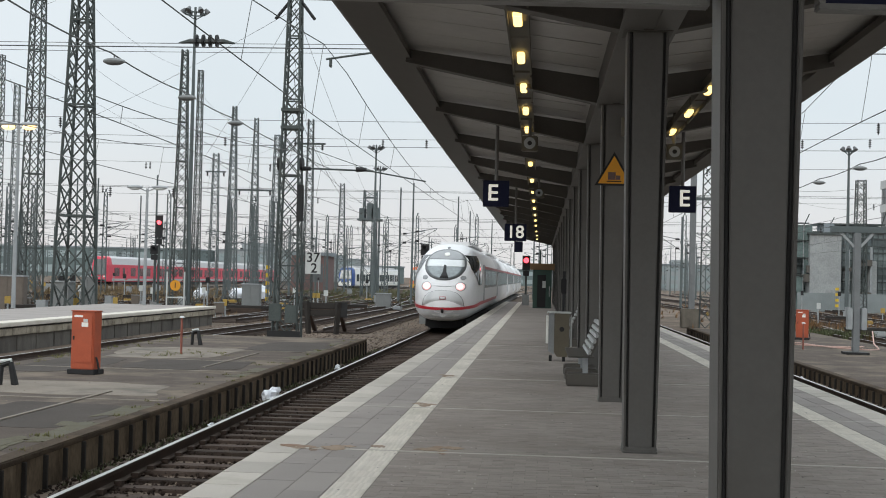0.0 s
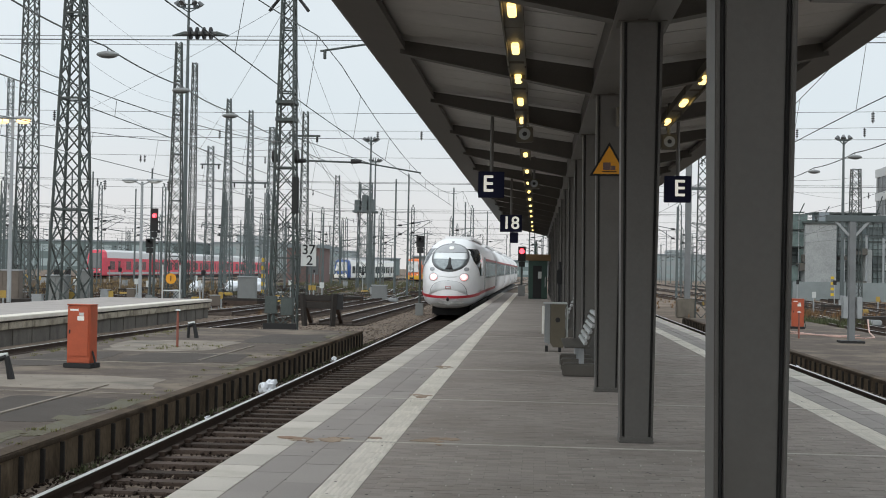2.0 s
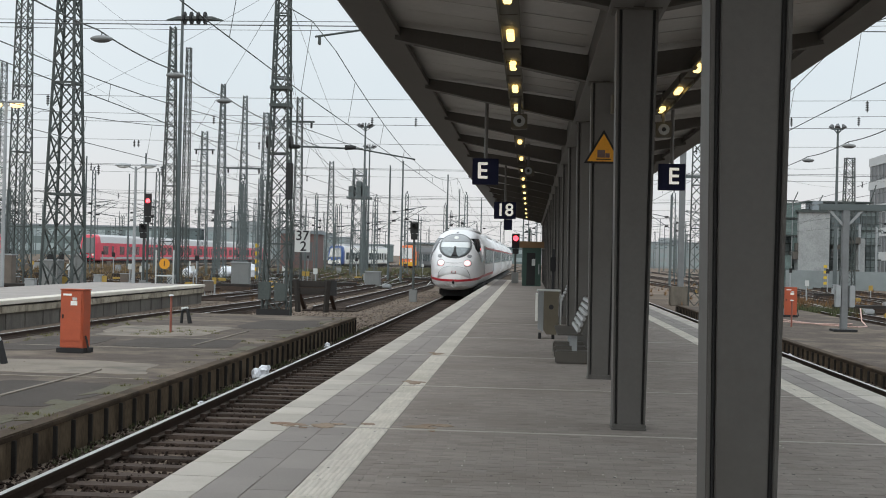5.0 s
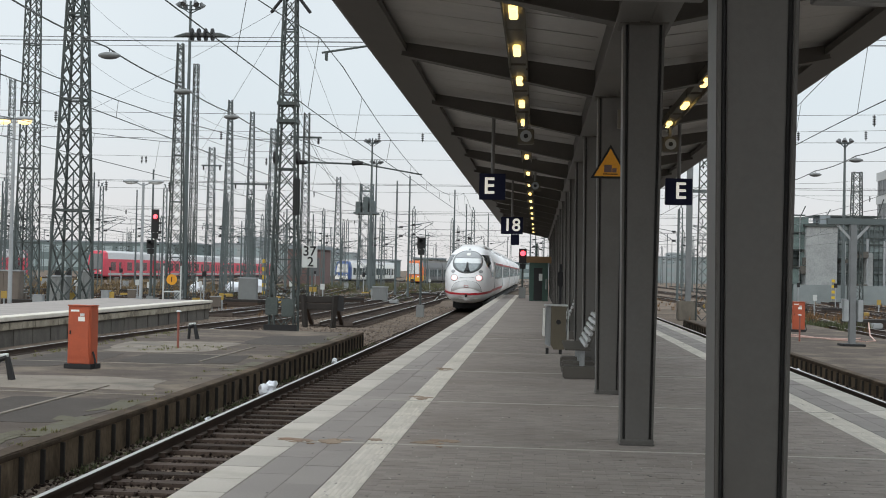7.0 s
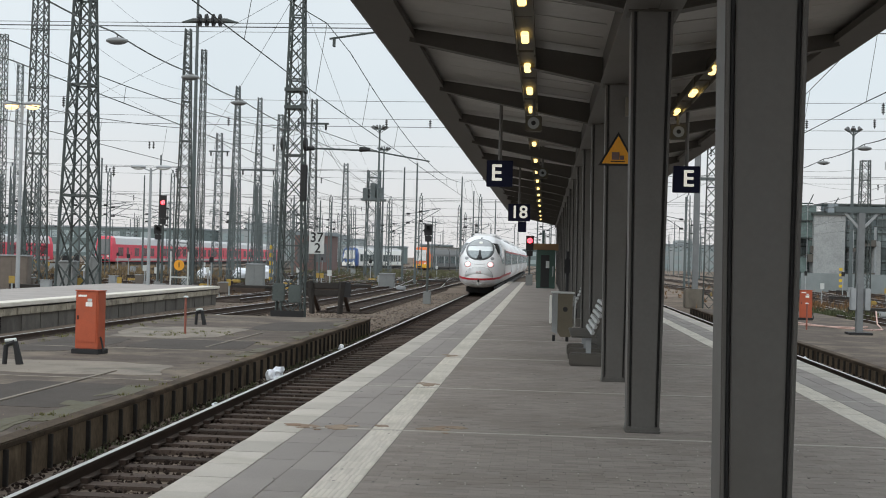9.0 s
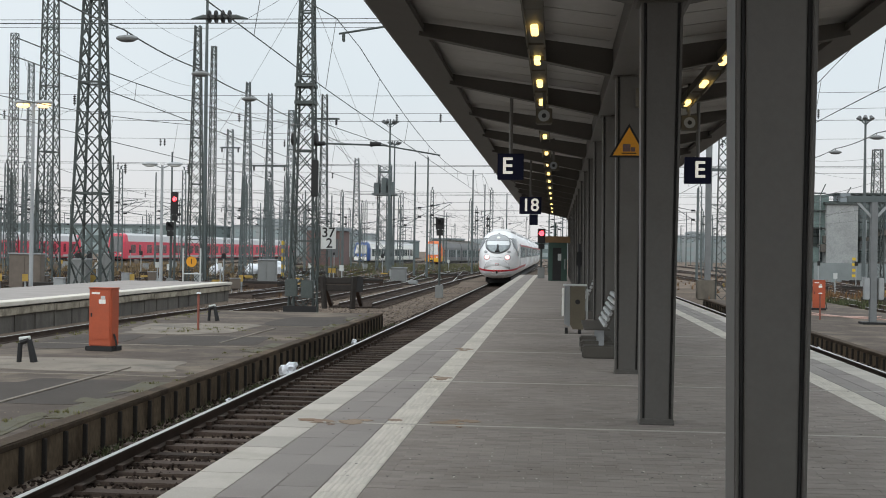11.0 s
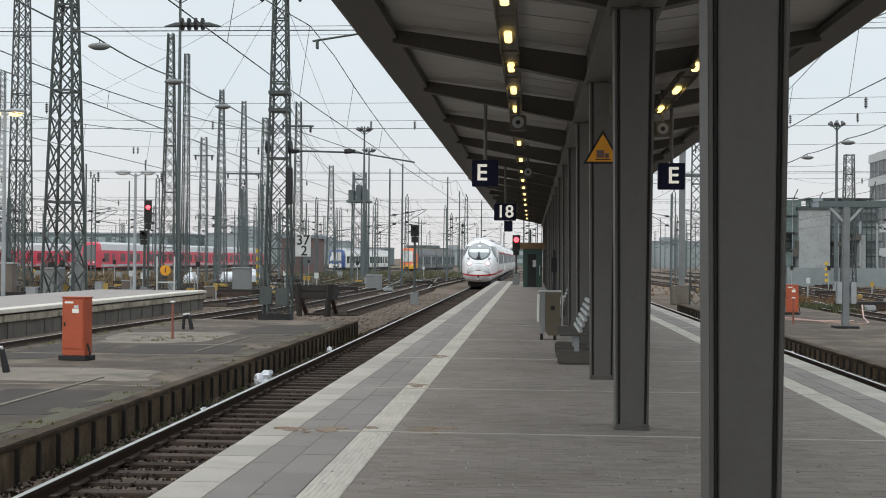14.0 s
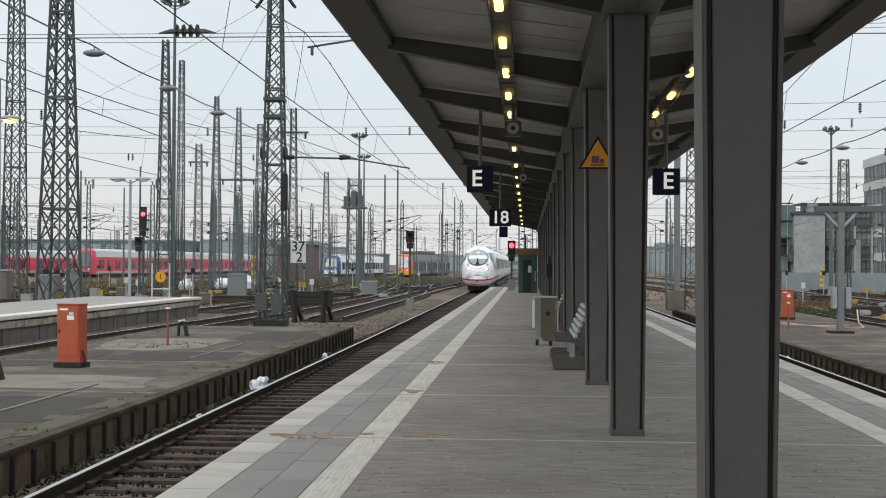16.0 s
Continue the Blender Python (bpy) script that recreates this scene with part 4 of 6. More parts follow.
def cable(name, p, q, drop, r, label, group="cables over the yard"):
    vs, fs = tube(sag(p, q, drop), r)
    return tagged(mesh_part(name, vs, fs, M["wire"]), label, "cable", group)


def catenary(pts, span, phase, r=0.011):
    """Carrier wire, contact wire and droppers above one track."""
    c = empty("catenary", pose(0, 0, 0), "thin carrier and contact wires with droppers over a track", "overhead line", "overhead lines")
    drops, carrier, contact = [], [], []
    y0, y1 = pts[0][1], pts[-1][1]

    def px(y):
        for (xa, ya), (xb, yb) in zip(pts, pts[1:]):
            if ya <= y <= yb:
                return xa + (xb - xa) * (y - ya) / (yb - ya)
        return pts[-1][0]

    y = y0
    while y <= y1:
        k = ((y - phase) / span) % 1.0
        z = 6.25 - 4 * 1.15 * k * (1 - k)
        st = (0.2 if int((y - phase) // span) % 2 else -0.2) * (1 - 2 * k)
        carrier.append((px(y), y, z))
        contact.append((px(y) + st, y, 4.78))
        if int(round(y - y0)) % 6 == 0:
            vs, fs = tube([(px(y) + st, y, 4.78), (px(y), y, z)], r * 0.6, 3)
            drops.append((vs, fs))
        y += 3.0
    vs, fs = tube(carrier, r)
    mesh_part("carrier_wire", vs, fs, M["wire"], c)
    vs, fs = tube(contact, r)
    mesh_part("contact_wire", vs, fs, M["wire"], c)
    for vs, fs in drops:
        mesh_part("dropper", vs, fs, M["wire"], c)


for pts, span, phase in (([(TRACK_X, -6), (TRACK_X, 180)], 48, 25), ([(6.15, -6), (6.15, 180)], 48, 25), ([(-9, 20), (-9, 180)], 50, 46), ([(-13.9, -6), (-12.2, 90), (-12, 210)], 50, 46),
                         ([(-16.8, 60), (-14, 230)], 52, 62), ([(-27, 30), (-29, 240)], 52, 62), ([(-32, 30), (-32, 240)], 52, 62), ([(-37, 30), (-44, 240)], 55, 62), ([(-46, 30), (-56, 240)], 55, 70),
                         ([(15.8, 0), (13, 210)], 50, 44), ([(20.4, 0), (19, 210)], 50, 44), ([(25, 20), (26, 240)], 50, 60)):
    catenary(pts, span, phase)

# cross spans
SPANS = ((46, -48, 14, 10.5, 0.25), (25, -14, 9, 6.25, 0.0), (62, -58, 22, 13.5, 0.7), (62, -58, 22, 8.4, 0.3), (75, -62, 26, 11.5, 0.5), (80, -62, 26, 7.3, 0.2), (92, -70, 30, 12.6, 0.8), (105, -76, 34, 9.2, 0.3),
                           (112, -80, 36, 12.2, 0.6), (125, -88, 40, 7.6, 0.2), (140, -96, 44, 11.0, 0.6), (150, -100, 46, 8.6, 0.2), (170, -110, 50, 10.2, 0.5), (190, -120, 55, 8.2, 0.3), (215, -130, 60, 10.5, 0.4), (240, -140, 66, 8.8, 0.3), (275, -150, 70, 11.2, 0.4), (310, -170, 80, 9.5, 0.3))
for y, x0, x1, z, drop in SPANS:
    cable("cross_span", (x0, y, z), (x1, y, z), drop, 0.010 + y * 0.00005, "dark span wire stretched across the tracks")
# end poles that carry the spans
SPAN_POLE = None
for y, x0, x1 in ((46, -48, 14), (25, -14, 9), (62, -58, 22), (75, -62, 26), (80, -62, 26), (92, -70, 30), (105, -76, 34), (112, -80, 36), (125, -88, 40), (140, -96, 44), (150, -100, 46), (170, -110, 50), (190, -120, 55), (215, -130, 60), (240, -140, 66), (275, -150, 70), (310, -170, 80)):
    for x in (x0, x1):
        if SPAN_POLE is None:
            SPAN_POLE = empty("span_pole", pose(x, y, BED), "grey tubular pole that carries a span wire", "mast", "span poles")
            part("pole", rod(B(), (0, 0, 0), (0, 0, 15), 0.2, 10, 0.13), M["steel_far"], SPAN_POLE)
            part("foot", box(B(), -0.4, 0.4, -0.4, 0.4, 0, 0.2, 0.02), M["platform_wall"], SPAN_POLE)
        else:
            copy_thing(SPAN_POLE, pose(x, y, BED))
# stays and feeders
G_TOP = (-9.40, 46.0, 11.6)
for q, z in (((-23.6, 80), 7.0), ((-31.5, 75), 9.5), ((-20.8, 150), 10.5), ((-17, 90), 11.0)):
    cable("stay_wire", G_TOP, (*q, z), 0.3, 0.009, "thin stay wire from the tall mast")
for chain in ([(-9.40, 46, 9.8), (-17, 90, 11.8), (-20.8, 150, 10.8), (-27.5, 170, 12.5)], [(-9.40, 46, 7.6), (-17, 90, 8.6)], [(-23.6, 62, 15.5), (-23.7, 80, 15.0), (-28.2, 110, 15.4)], [(-23.6, 62, 12.4), (-23.7, 80, 12.2), (-22.7, 105, 12.6), (-32, 120, 12.8)],
              [(-31.5, 75, 14.2), (-32, 120, 12.4)], [(-31.5, 75, 18.0), (-23.6, 62, 17.0), (-9.40, 46, 13.8)], [(-43.6, 100, 16.0), (-37.6, 85, 14.9), (-31.5, 75, 12.5), (-23.6, 62, 11.0)],
              [(19.9, 80, 7.6), (28.7, 120, 11.0)], [(8.6, 66, 7.4), (19.9, 80, 7.9)], [(8.6, 66, 7.6), (28.7, 120, 9.0)]):
    for p, q in zip(chain, chain[1:]):
        cable("feeder_wire", p, q, 0.5, 0.009, "thin feeder wire strung from mast to mast")


def insulator(x, y, z, length, r, along="x", hang=False):
    i = empty("insulator", pose(x, y, z), "dark ribbed insulator on a span wire", "insulator", "insulators")
    d = Vector((1, 0, 0)) if along == "x" else Vector((0, 0, 1))
    bm = rod(B(), d * (-length / 2), d * (length / 2), r * 0.35, 6)
    part("core", bm, M["wire"], i)
    for k in range(4):
        c = d * (length * (-0.3 + 0.2 * k))
        part("shed", rod(B(), c - d * 0.03, c + d * 0.03, r, 10), M["black"], i)
    return i


ins = insulator(-12.75, 46, 10.35, 1.3, 0.25)
for sx in (-1, 1):
    part("end_fitting", rod(B(), (sx * 0.62, 0, 0), (sx * 1.08, 0, -0.08), 0.09, 6, 0.03), M["steel"], ins)
random.seed(5)
hang = None
for k in range(80):
    y, x0, x1, z, drop = random.choice(SPANS[4:])
    x = random.uniform(max(x0, -0.46 * y), min(x1, 0.30 * y))
    u = (x - x0) / (x1 - x0)
    m = pose(x, y, z - drop * 4 * u * (1 - u) - 0.33)
    if hang is None:
        hang = insulator(x, y, m.translation.z, 0.7, 0.10, "z")
    else:
        copy_thing(hang, m)
for p, q, s in (((-9.40, 46, 9.3), (-17, 90, 12.2), 2.6), ((-17, 90, 11.8), (-20.8, 150, 11.4), 2.2), ((-9.40, 46, 8.0), (-20.8, 150, 9.6), 1.8), ((-23.7, 80, 11.0), (-17, 90, 10.8), 1.2)):
    cable("jumper_cable", p, q, s, 0.013, "slack jumper cable hanging in a loop")


# ---- lamps hung on cables over the platforms ----
def cable_lamp(x, y, z):
    l = empty("cable_lamp", pose(x, y, z), "grey oval lamp hung on a cable", "lamp", "lamps on cables")
    bm = B()
    bmesh.ops.create_uvsphere(bm, u_segments=16, v_segments=8, radius=1, matrix=Matrix.Diagonal((0.52, 0.26, 0.15, 1)))
    part("housing", bm, M["lamp_grey"], l)
    bm = B()
    bmesh.ops.create_uvsphere(bm, u_segments=16, v_segments=8, radius=1, matrix=Matrix.Translation((0, 0, -0.06)) @ Matrix.Diagonal((0.42, 0.2, 0.12, 1)))
    part("lens", bm, M["rim"], l, "dark lamp lens")
    part("hanger", rod(B(), (0, 0, 0.08), (0, 0, 0.30), 0.025, 6), M["wire"], l)
    return l


cl = cable_lamp(-19.15, 54, 10.92)
for x, y in ((-19.3, 42), (-19.3, 66), (-19.35, 77), (-19.7, 93), (22.3, 65), (22.3, 78), (22.3, 90), (22.3, 103)):
    copy_thing(cl, pose(x, y, 11.05 if x < 0 else 10.1))
for x, z in ((-19.3, 11.3), (22.3, 10.4)):
    ys = (20, 42, 54, 66, 77, 93, 112) if x < 0 else (50, 65, 78, 90, 103, 118)
    for a, b in zip(ys, ys[1:]):
        vs, fs = tube(sag((x, a, z), (x, b, z), 0.15, 8), 0.036, 5)
        tagged(mesh_part("lamp_cable", vs, fs, M["wire"]), "thick cable that carries the lamps", "cable", "lamp cables")


def pole_lamp(x, y, z, top, arm, glowing, label):
    p = empty("pole_lamp", pose(x, y, z), label, "lamp post", "lamp posts")
    part("pole", rod(B(), (0, 0, 0), (0, 0, top - z), 0.09, 10, 0.06), M["galv"], p)
    bm = B()
    for sx in (-1, 1):
        rod(bm, (0, 0, top - z - 0.15), (sx * arm * 0.6, 0, top - z + 0.05), 0.03, 6)
    part("arms", bm, M["galv"], p)
    for sx in (-1, 1):
        bm = B()
        bmesh.ops.create_uvsphere(bm, u_segments=12, v_segments=8, radius=1, matrix=Matrix.Translation((sx * arm * 0.75, 0, top - z + 0.06)) @ Matrix.Diagonal((0.42, 0.17, 0.10, 1)))
        part("shade", bm, M["galv"], p)
        bm = B()
        bmesh.ops.create_uvsphere(bm, u_segments=12, v_segments=8, radius=1, matrix=Matrix.Translation((sx * arm * 0.75, 0, top - z - (0.06 if glowing else 0.01))) @ Matrix.Diagonal((0.30, 0.15, 0.13 if glowing else 0.08, 1)))
        part("lens", bm, M["amber"] if glowing else M["sign_plate"], p, "glowing amber lens" if glowing else "milky lamp lens")
    return p


M["amber"] = glow("amber_lamp", (1.0, 0.62, 0.18), 2.2)
pole_lamp(-21.9, 50.5, -0.06, 7.58, 0.60, True, "grey twin-arm lamp post with glowing amber lamps")
pole_lamp(-19.56, 60.5, -0.06, 5.72, 0.85, False, "grey twin-arm platform lamp post, unlit")
pole_lamp(-21.9, 36.0, -0.06, 7.2, 0.95, True, "grey twin-arm lamp post with glowing amber lamps")


def flood_pole(x, y, top, crown):
    p = empty("floodlight_pole", pose(x, y, BED), "tall grey floodlight pole with a crown of lamps", "floodlight", "floodlight poles")
    h = top - BED
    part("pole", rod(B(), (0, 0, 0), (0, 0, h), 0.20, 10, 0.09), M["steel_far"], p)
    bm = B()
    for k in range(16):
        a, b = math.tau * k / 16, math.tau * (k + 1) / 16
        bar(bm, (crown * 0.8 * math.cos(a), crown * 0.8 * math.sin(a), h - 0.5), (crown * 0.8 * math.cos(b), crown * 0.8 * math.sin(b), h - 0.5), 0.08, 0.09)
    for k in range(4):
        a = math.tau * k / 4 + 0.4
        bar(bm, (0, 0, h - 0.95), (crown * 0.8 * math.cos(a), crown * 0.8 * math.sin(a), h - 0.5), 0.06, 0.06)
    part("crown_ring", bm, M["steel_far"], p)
    for k in range(6):
        a = math.tau * k / 6 + 0.2
        u, v = crown * 0.9 * math.cos(a), crown * 0.9 * math.sin(a)
        bm = rod(B(), (u * 0.85, v * 0.85, h - 0.12), (u * 1.12, v * 1.12, h - 0.42), 0.11, 12, 0.23)
        part("floodlight", bm, M["rim"], p, "dark floodlight head")
    return p


flood_pole(-26.45, 92.0, 21.6, 0.95)
flood_pole(-18.9, 140.0, 16.5, 0.85)
flood_pole(-23.6, 180.0, 17.6, 0.9)
flood_pole(28.7, 120.0, 15.0, 0.7)


# ---- slender catenary poles far off ----
def catenary_pole(x, y, h, side, lattice):
    p = empty("catenary_pole", pose(x, y, BED), "distant slender grey catenary pole with a bracket", "mast", "distant catenary poles")
    bm = B()
    if lattice:
        for sx in (-0.16, 0.16):
            bar(bm, (sx * 1.6, 0, 0), (sx, 0, h), 0.07, 0.12)
        z = 0.2
        while z < h - 0.7:
            w0, w1 = 0.16 * (1.6 - 0.6 * z / h), 0.16 * (1.6 - 0.6 * (z + 0.6) / h)
            bar(bm, (-w0, 0, z), (w1, 0, z + 0.6), 0.04, 0.06)
            z += 0.6
            bar(bm, (w1, 0, z), (-w1, 0, z + 0.5), 0.04, 0.06)
            z += 0.5
    else:
        rod(bm, (0, 0, 0), (0, 0, h), 0.13, 8, 0.08)
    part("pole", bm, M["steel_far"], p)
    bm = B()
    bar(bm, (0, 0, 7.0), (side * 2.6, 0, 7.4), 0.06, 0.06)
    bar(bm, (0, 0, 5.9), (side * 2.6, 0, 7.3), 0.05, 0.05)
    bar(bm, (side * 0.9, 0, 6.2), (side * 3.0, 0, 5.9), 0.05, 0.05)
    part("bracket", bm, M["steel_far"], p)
    for q in ((side * 0.5, 0, 7.08), (side * 0.5, 0, 6.15)):
        part("insulator", rod(B(), (q[0] - 0.18, 0, q[2]), (q[0] + 0.18, 0, q[2]), 0.10, 8), M["black"], p)
    part("cap", rod(B(), (0, 0, h), (0, 0, h + 0.35), 0.08, 6), M["steel_far"], p)
    return p


protos = [catenary_pole(-52, 118, 10.5, 1, True), catenary_pole(-61, 132, 9.0, -1, False), catenary_pole(-14.6, 128, 11.5, 1, False), catenary_pole(-8.6, 165, 10.8, -1, True)]
random.seed(11)
for k in range(240):
    y = random.uniform(115, 380)
    x = y * random.uniform(-0.50, 0.02) if k < 190 else y * random.uniform(0.09, 0.30)
    if abs(x + 4.3) < 3.2 or any(abs(x - tx) < 2.6 and y > 180 for tx in (-70.5, -84)) or (-40 < x < -17 and 228 < y < 290):
        continue
    copy_thing(protos[k % 4], pose(x, y, BED, 0, 0, random.choice((0, 0, 180, 25, -20))))


# ---- distance: halls, sheds and houses ----
def far_building(name, x0, x1, y, depth, h, material, label, floors, cols, roof_step=0.0, pane=None):
    b = empty(name, pose((x0 + x1) / 2, y, BED), label, "building")
    w = (x1 - x0) / 2
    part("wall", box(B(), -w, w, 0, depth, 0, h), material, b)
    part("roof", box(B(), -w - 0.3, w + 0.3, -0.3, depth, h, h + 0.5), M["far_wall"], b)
    if roof_step:
        part("roof_house", box(B(), -w * 0.4, w * 0.2, 2, depth, h + 0.5, h + 0.5 + roof_step), material, b)
    me = None
    for f in range(floors):
        for c in range(cols):
            ww, hh = 2 * w / cols * 0.66, h / floors * 0.5
            if me is None:
                p = part("window", box(B(), -ww / 2, ww / 2, -0.06, 0.3, 0, hh), pane or M["hazepane"], b)
                me = p.data
            else:
                p = new("window", me)
                p.parent = b
            p.matrix_basis = pose(-w + 2 * w * (c + 0.5) / cols, 0, h / floors * (f + 0.28))
    return b


# the pale tones of haze and hazepane have the distance haze painted in
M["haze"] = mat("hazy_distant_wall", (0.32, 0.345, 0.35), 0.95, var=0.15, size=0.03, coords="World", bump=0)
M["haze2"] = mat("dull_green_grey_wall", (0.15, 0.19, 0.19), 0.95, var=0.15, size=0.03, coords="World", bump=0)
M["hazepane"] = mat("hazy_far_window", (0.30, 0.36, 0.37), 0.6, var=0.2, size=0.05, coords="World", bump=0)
random.seed(21)
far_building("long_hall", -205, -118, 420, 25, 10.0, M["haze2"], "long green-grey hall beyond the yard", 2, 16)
far_building("long_hall", -116, -88, 440, 25, 10.5, M["haze"], "distant grey hall paled by painted haze", 2, 6, 2.5)
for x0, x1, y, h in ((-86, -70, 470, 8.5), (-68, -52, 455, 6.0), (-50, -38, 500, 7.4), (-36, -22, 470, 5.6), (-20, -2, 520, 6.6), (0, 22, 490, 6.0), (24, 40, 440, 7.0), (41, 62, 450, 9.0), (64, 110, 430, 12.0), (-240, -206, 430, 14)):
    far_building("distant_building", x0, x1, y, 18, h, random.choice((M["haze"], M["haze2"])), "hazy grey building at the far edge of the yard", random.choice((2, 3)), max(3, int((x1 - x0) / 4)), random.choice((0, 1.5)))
far_building("brick_shed", -36.6, -31.4, 181, 7, 5.4, M["brick"], "dark red brick railway shed", 1, 2, 0.0, M["rim"])

M["concrete"] = mat("grey_concrete", (0.33, 0.345, 0.345), 0.85, var=0.2, size=0.6, grain=6, dirt=(0.2, 0.21, 0.21), dirt_amount=0.6, coords="World", bump=0)
M["netting"] = mat("green_scaffold_netting", (0.14, 0.19, 0.182), 0.9, var=0.35, size=1.2, grain=12, coords="World", bump=0)
hall = empty("glass_hall", pose(28.0, 140, BED), "green-grey glazed industrial hall with pipes and steel frame", "building")
part("wall", box(B(), 0, 10.2, 0.3, 14, 0, 8.6), M["haze_green"], hall, "greenish glazed wall")
for k in range(7):
    part("upright", box(B(), k * 1.65 - 0.08, k * 1.65 + 0.08, 0.05, 0.3, 0, 8.7), M["steel_far"], hall)
for z in (1.6, 3.2, 4.8, 6.4, 8.6):
    part("floor_beam", box(B(), -0.2, 10.4, 0.0, 0.28, z, z + 0.16), M["steel"], hall)
part("concrete_tower", box(B(), 1.0, 4.3, -2.3, 0.0, 0, 8.3), M["concrete"], hall, "grey concrete block")
part("tower_ledge", box(B(), 0.8, 4.5, -2.5, 0.0, 8.3, 8.55), M["steel"], hall)
part("tank", box(B(), 7.4, 8.3, -1.6, -0.2, 0, 5.6, 0.1), M["concrete"], hall, "grey silo")
part("chimney_block", box(B(), 2.8, 3.9, -0.6, 3, 0, 9.6), M["far_wall"], hall)
for u in (1.2, 5.2, 7.6, 9.4):
    part("pipe", rod(B(), (u, -1.8, 0), (u, -1.8, 5.5 + u % 2), 0.14, 8), M["galv"], hall)
random.seed(77)
for k in range(6):
    for f in range(5):
        if random.random() < 0.8:
            part("pane", box(B(), k * 1.65 + 0.15, k * 1.65 + 1.5, 0.16, 0.31, f * 1.65 + 0.3, f * 1.65 + 1.5), random.choice((M["pane"], M["haze_green"], M["haze_green"], M["steel_far"])), hall)
for k in range(14):
    u, z = random.uniform(0.3, 9.2), random.uniform(0, 6.5)
    part("duct", box(B(), u, u + random.uniform(0.3, 1.4), -2.2, -0.3, z, z + random.uniform(0.25, 1.0), 0.02), random.choice((M["steel"], M["galv"], M["far_wall"], M["rafter"])), hall, "grey duct")
part("fence_wall", box(B(), -1.0, 14, -6.0, -5.8, 0, 2.0), M["fence"], hall, "pale grey fence panels")
for k in range(19):
    part("mullion", box(B(), k * 0.55 - 0.03, k * 0.55 + 0.03, 0.0, 0.2, 0, 8.7), M["steel_far"], hall)
for z in (0.8, 2.4, 4.0, 5.6, 7.2, 8.0):
    part("transom", box(B(), 0, 10.2, 0.02, 0.2, z, z + 0.07), M["steel"], hall)
for u in (0.4, 3.1, 6.0, 8.8):
    bm = B()
    bar(bm, (u, -0.1, 8.6), (u + 0.9, -0.1, 10.2 + u % 1.5), 0.1, 0.1)
    part("roof_strut", bm, M["steel"], hall)
for k in range(3):
    for f in range(5):
        if (k + f) % 4 != 3:
            part("netting", box(B(), -1.4 + k * 0.95, -0.5 + k * 0.95, -1.35 - 0.05 * (k % 2), -1.3 - 0.05 * (k % 2), f * 1.9 + 0.15, f * 1.9 + 1.75), M["netting"], hall, "green scaffold netting")
for k in range(3):
    part("scaffold_pole", rod(B(), (-1.45 + k * 0.95, -1.5, 0), (-1.45 + k * 0.95, -1.5, 10.2 - 0.35 * (k % 3)), 0.05, 6), M["galv"], hall)
for f in range(6):
    part("scaffold_deck", box(B(), -1.6, 1.0, -1.6, -0.8, f * 1.9, f * 1.9 + 0.1), M["steel"], hall)
part("roof_deck", box(B(), 2.2, 9.4, -0.4, 4, 9.5, 9.65), M["steel"], hall)

office = empty("office_building", pose(51.2, 170, BED), "white-banded office block with dark window strips", "building")
part("wall", box(B(), 0.15, 46, 0.15, 24, 0, 18.3), M["rim"], office, "dark window strips")
for f in range(6):
    part("white_band", box(B(), 0, 46.2, 0, 24.2, f * 3.55 - 0.1, f * 3.55 + 1.15, 0.0), M["facade"], office, "white facade band")
for f in range(5):
    for k in range(12):
        part("mullion", box(B(), k * 2.0 + 0.9, k * 2.0 + 1.02, 0.05, 0.2, f * 3.55 + 1.15, f * 3.55 + 3.45), M["steel_far"], office)
for f in range(5):
    for k in range(12):
        part("mullion", box(B(), 0.05, 0.2, k * 2.0 + 0.9, k * 2.0 + 1.05, f * 3.55 + 1.15, f * 3.55 + 3.45), M["galv"], office)
part("roof", box(B(), 0.5, 45, 1, 22, 18.85, 19.1), M["far_wall"], office)


# ---- things on the baggage platform ----
def cabinet_box(x, y, z, turn, label):
    c = empty("equipment_box", pose(x, y, z, 0, 0, turn), label, "electrical cabinet", "orange-red boxes")
    part("plinth", box(B(), -0.31, 0.31, -0.20, 0.20, 0, 0.10, 0.01), M["black"], c, "dark plinth")
    body = part("body", box(B(), -0.26, 0.26, -0.15, 0.15, 0.10, 1.28, 0.015), M["orange_box"], c)
    part("door", box(B(), -0.225, 0.225, -0.165, -0.15, 0.24, 1.22, 0.006), M["orange_box"], c)
    part("lid", box(B(), -0.27, 0.27, -0.17, 0.165, 1.275, 1.30, 0.008), M["orange_box"], c)
    part("sticker", box(B(), -0.02, 0.13, -0.169, -0.165, 0.97, 1.06), M["sign_white"], c, "white sticker")
    part("sticker", box(B(), -0.19, 0.0, -0.169, -0.165, 1.165, 1.205), M["sign_white"], c, "torn pale sticker")
    part("sticker", box(B(), 0.02, 0.12, -0.169, -0.165, 1.07, 1.13), M["sign_plate"], c, "grey sticker")
    part("handle", box(B(), -0.20, -0.175, -0.185, -0.165, 0.70, 0.78), M["black"], c)
    vs, fs = tube(sag((0.26, -0.05, 0.35), (0.34, -0.05, 0.05), -0.05, 6), 0.02, 6)
    mesh_part("cable_loop", vs, fs, M["black"], c, "black cable loop")
    return c


cabinet_box(-9.27, 25.0, LOW, -10, "orange-red metal equipment box with white stickers on asphalt")
cabinet_box(11.3, 55.0, -0.65, -10, "orange-red equipment box beside the far track")
cabinet_box(13.5, 95.0, BED, 0, "small orange-red box among the tracks")


M["faded_red"] = mat("faded_red_paint", (0.25, 0.085, 0.06), 0.7, var=0.25)


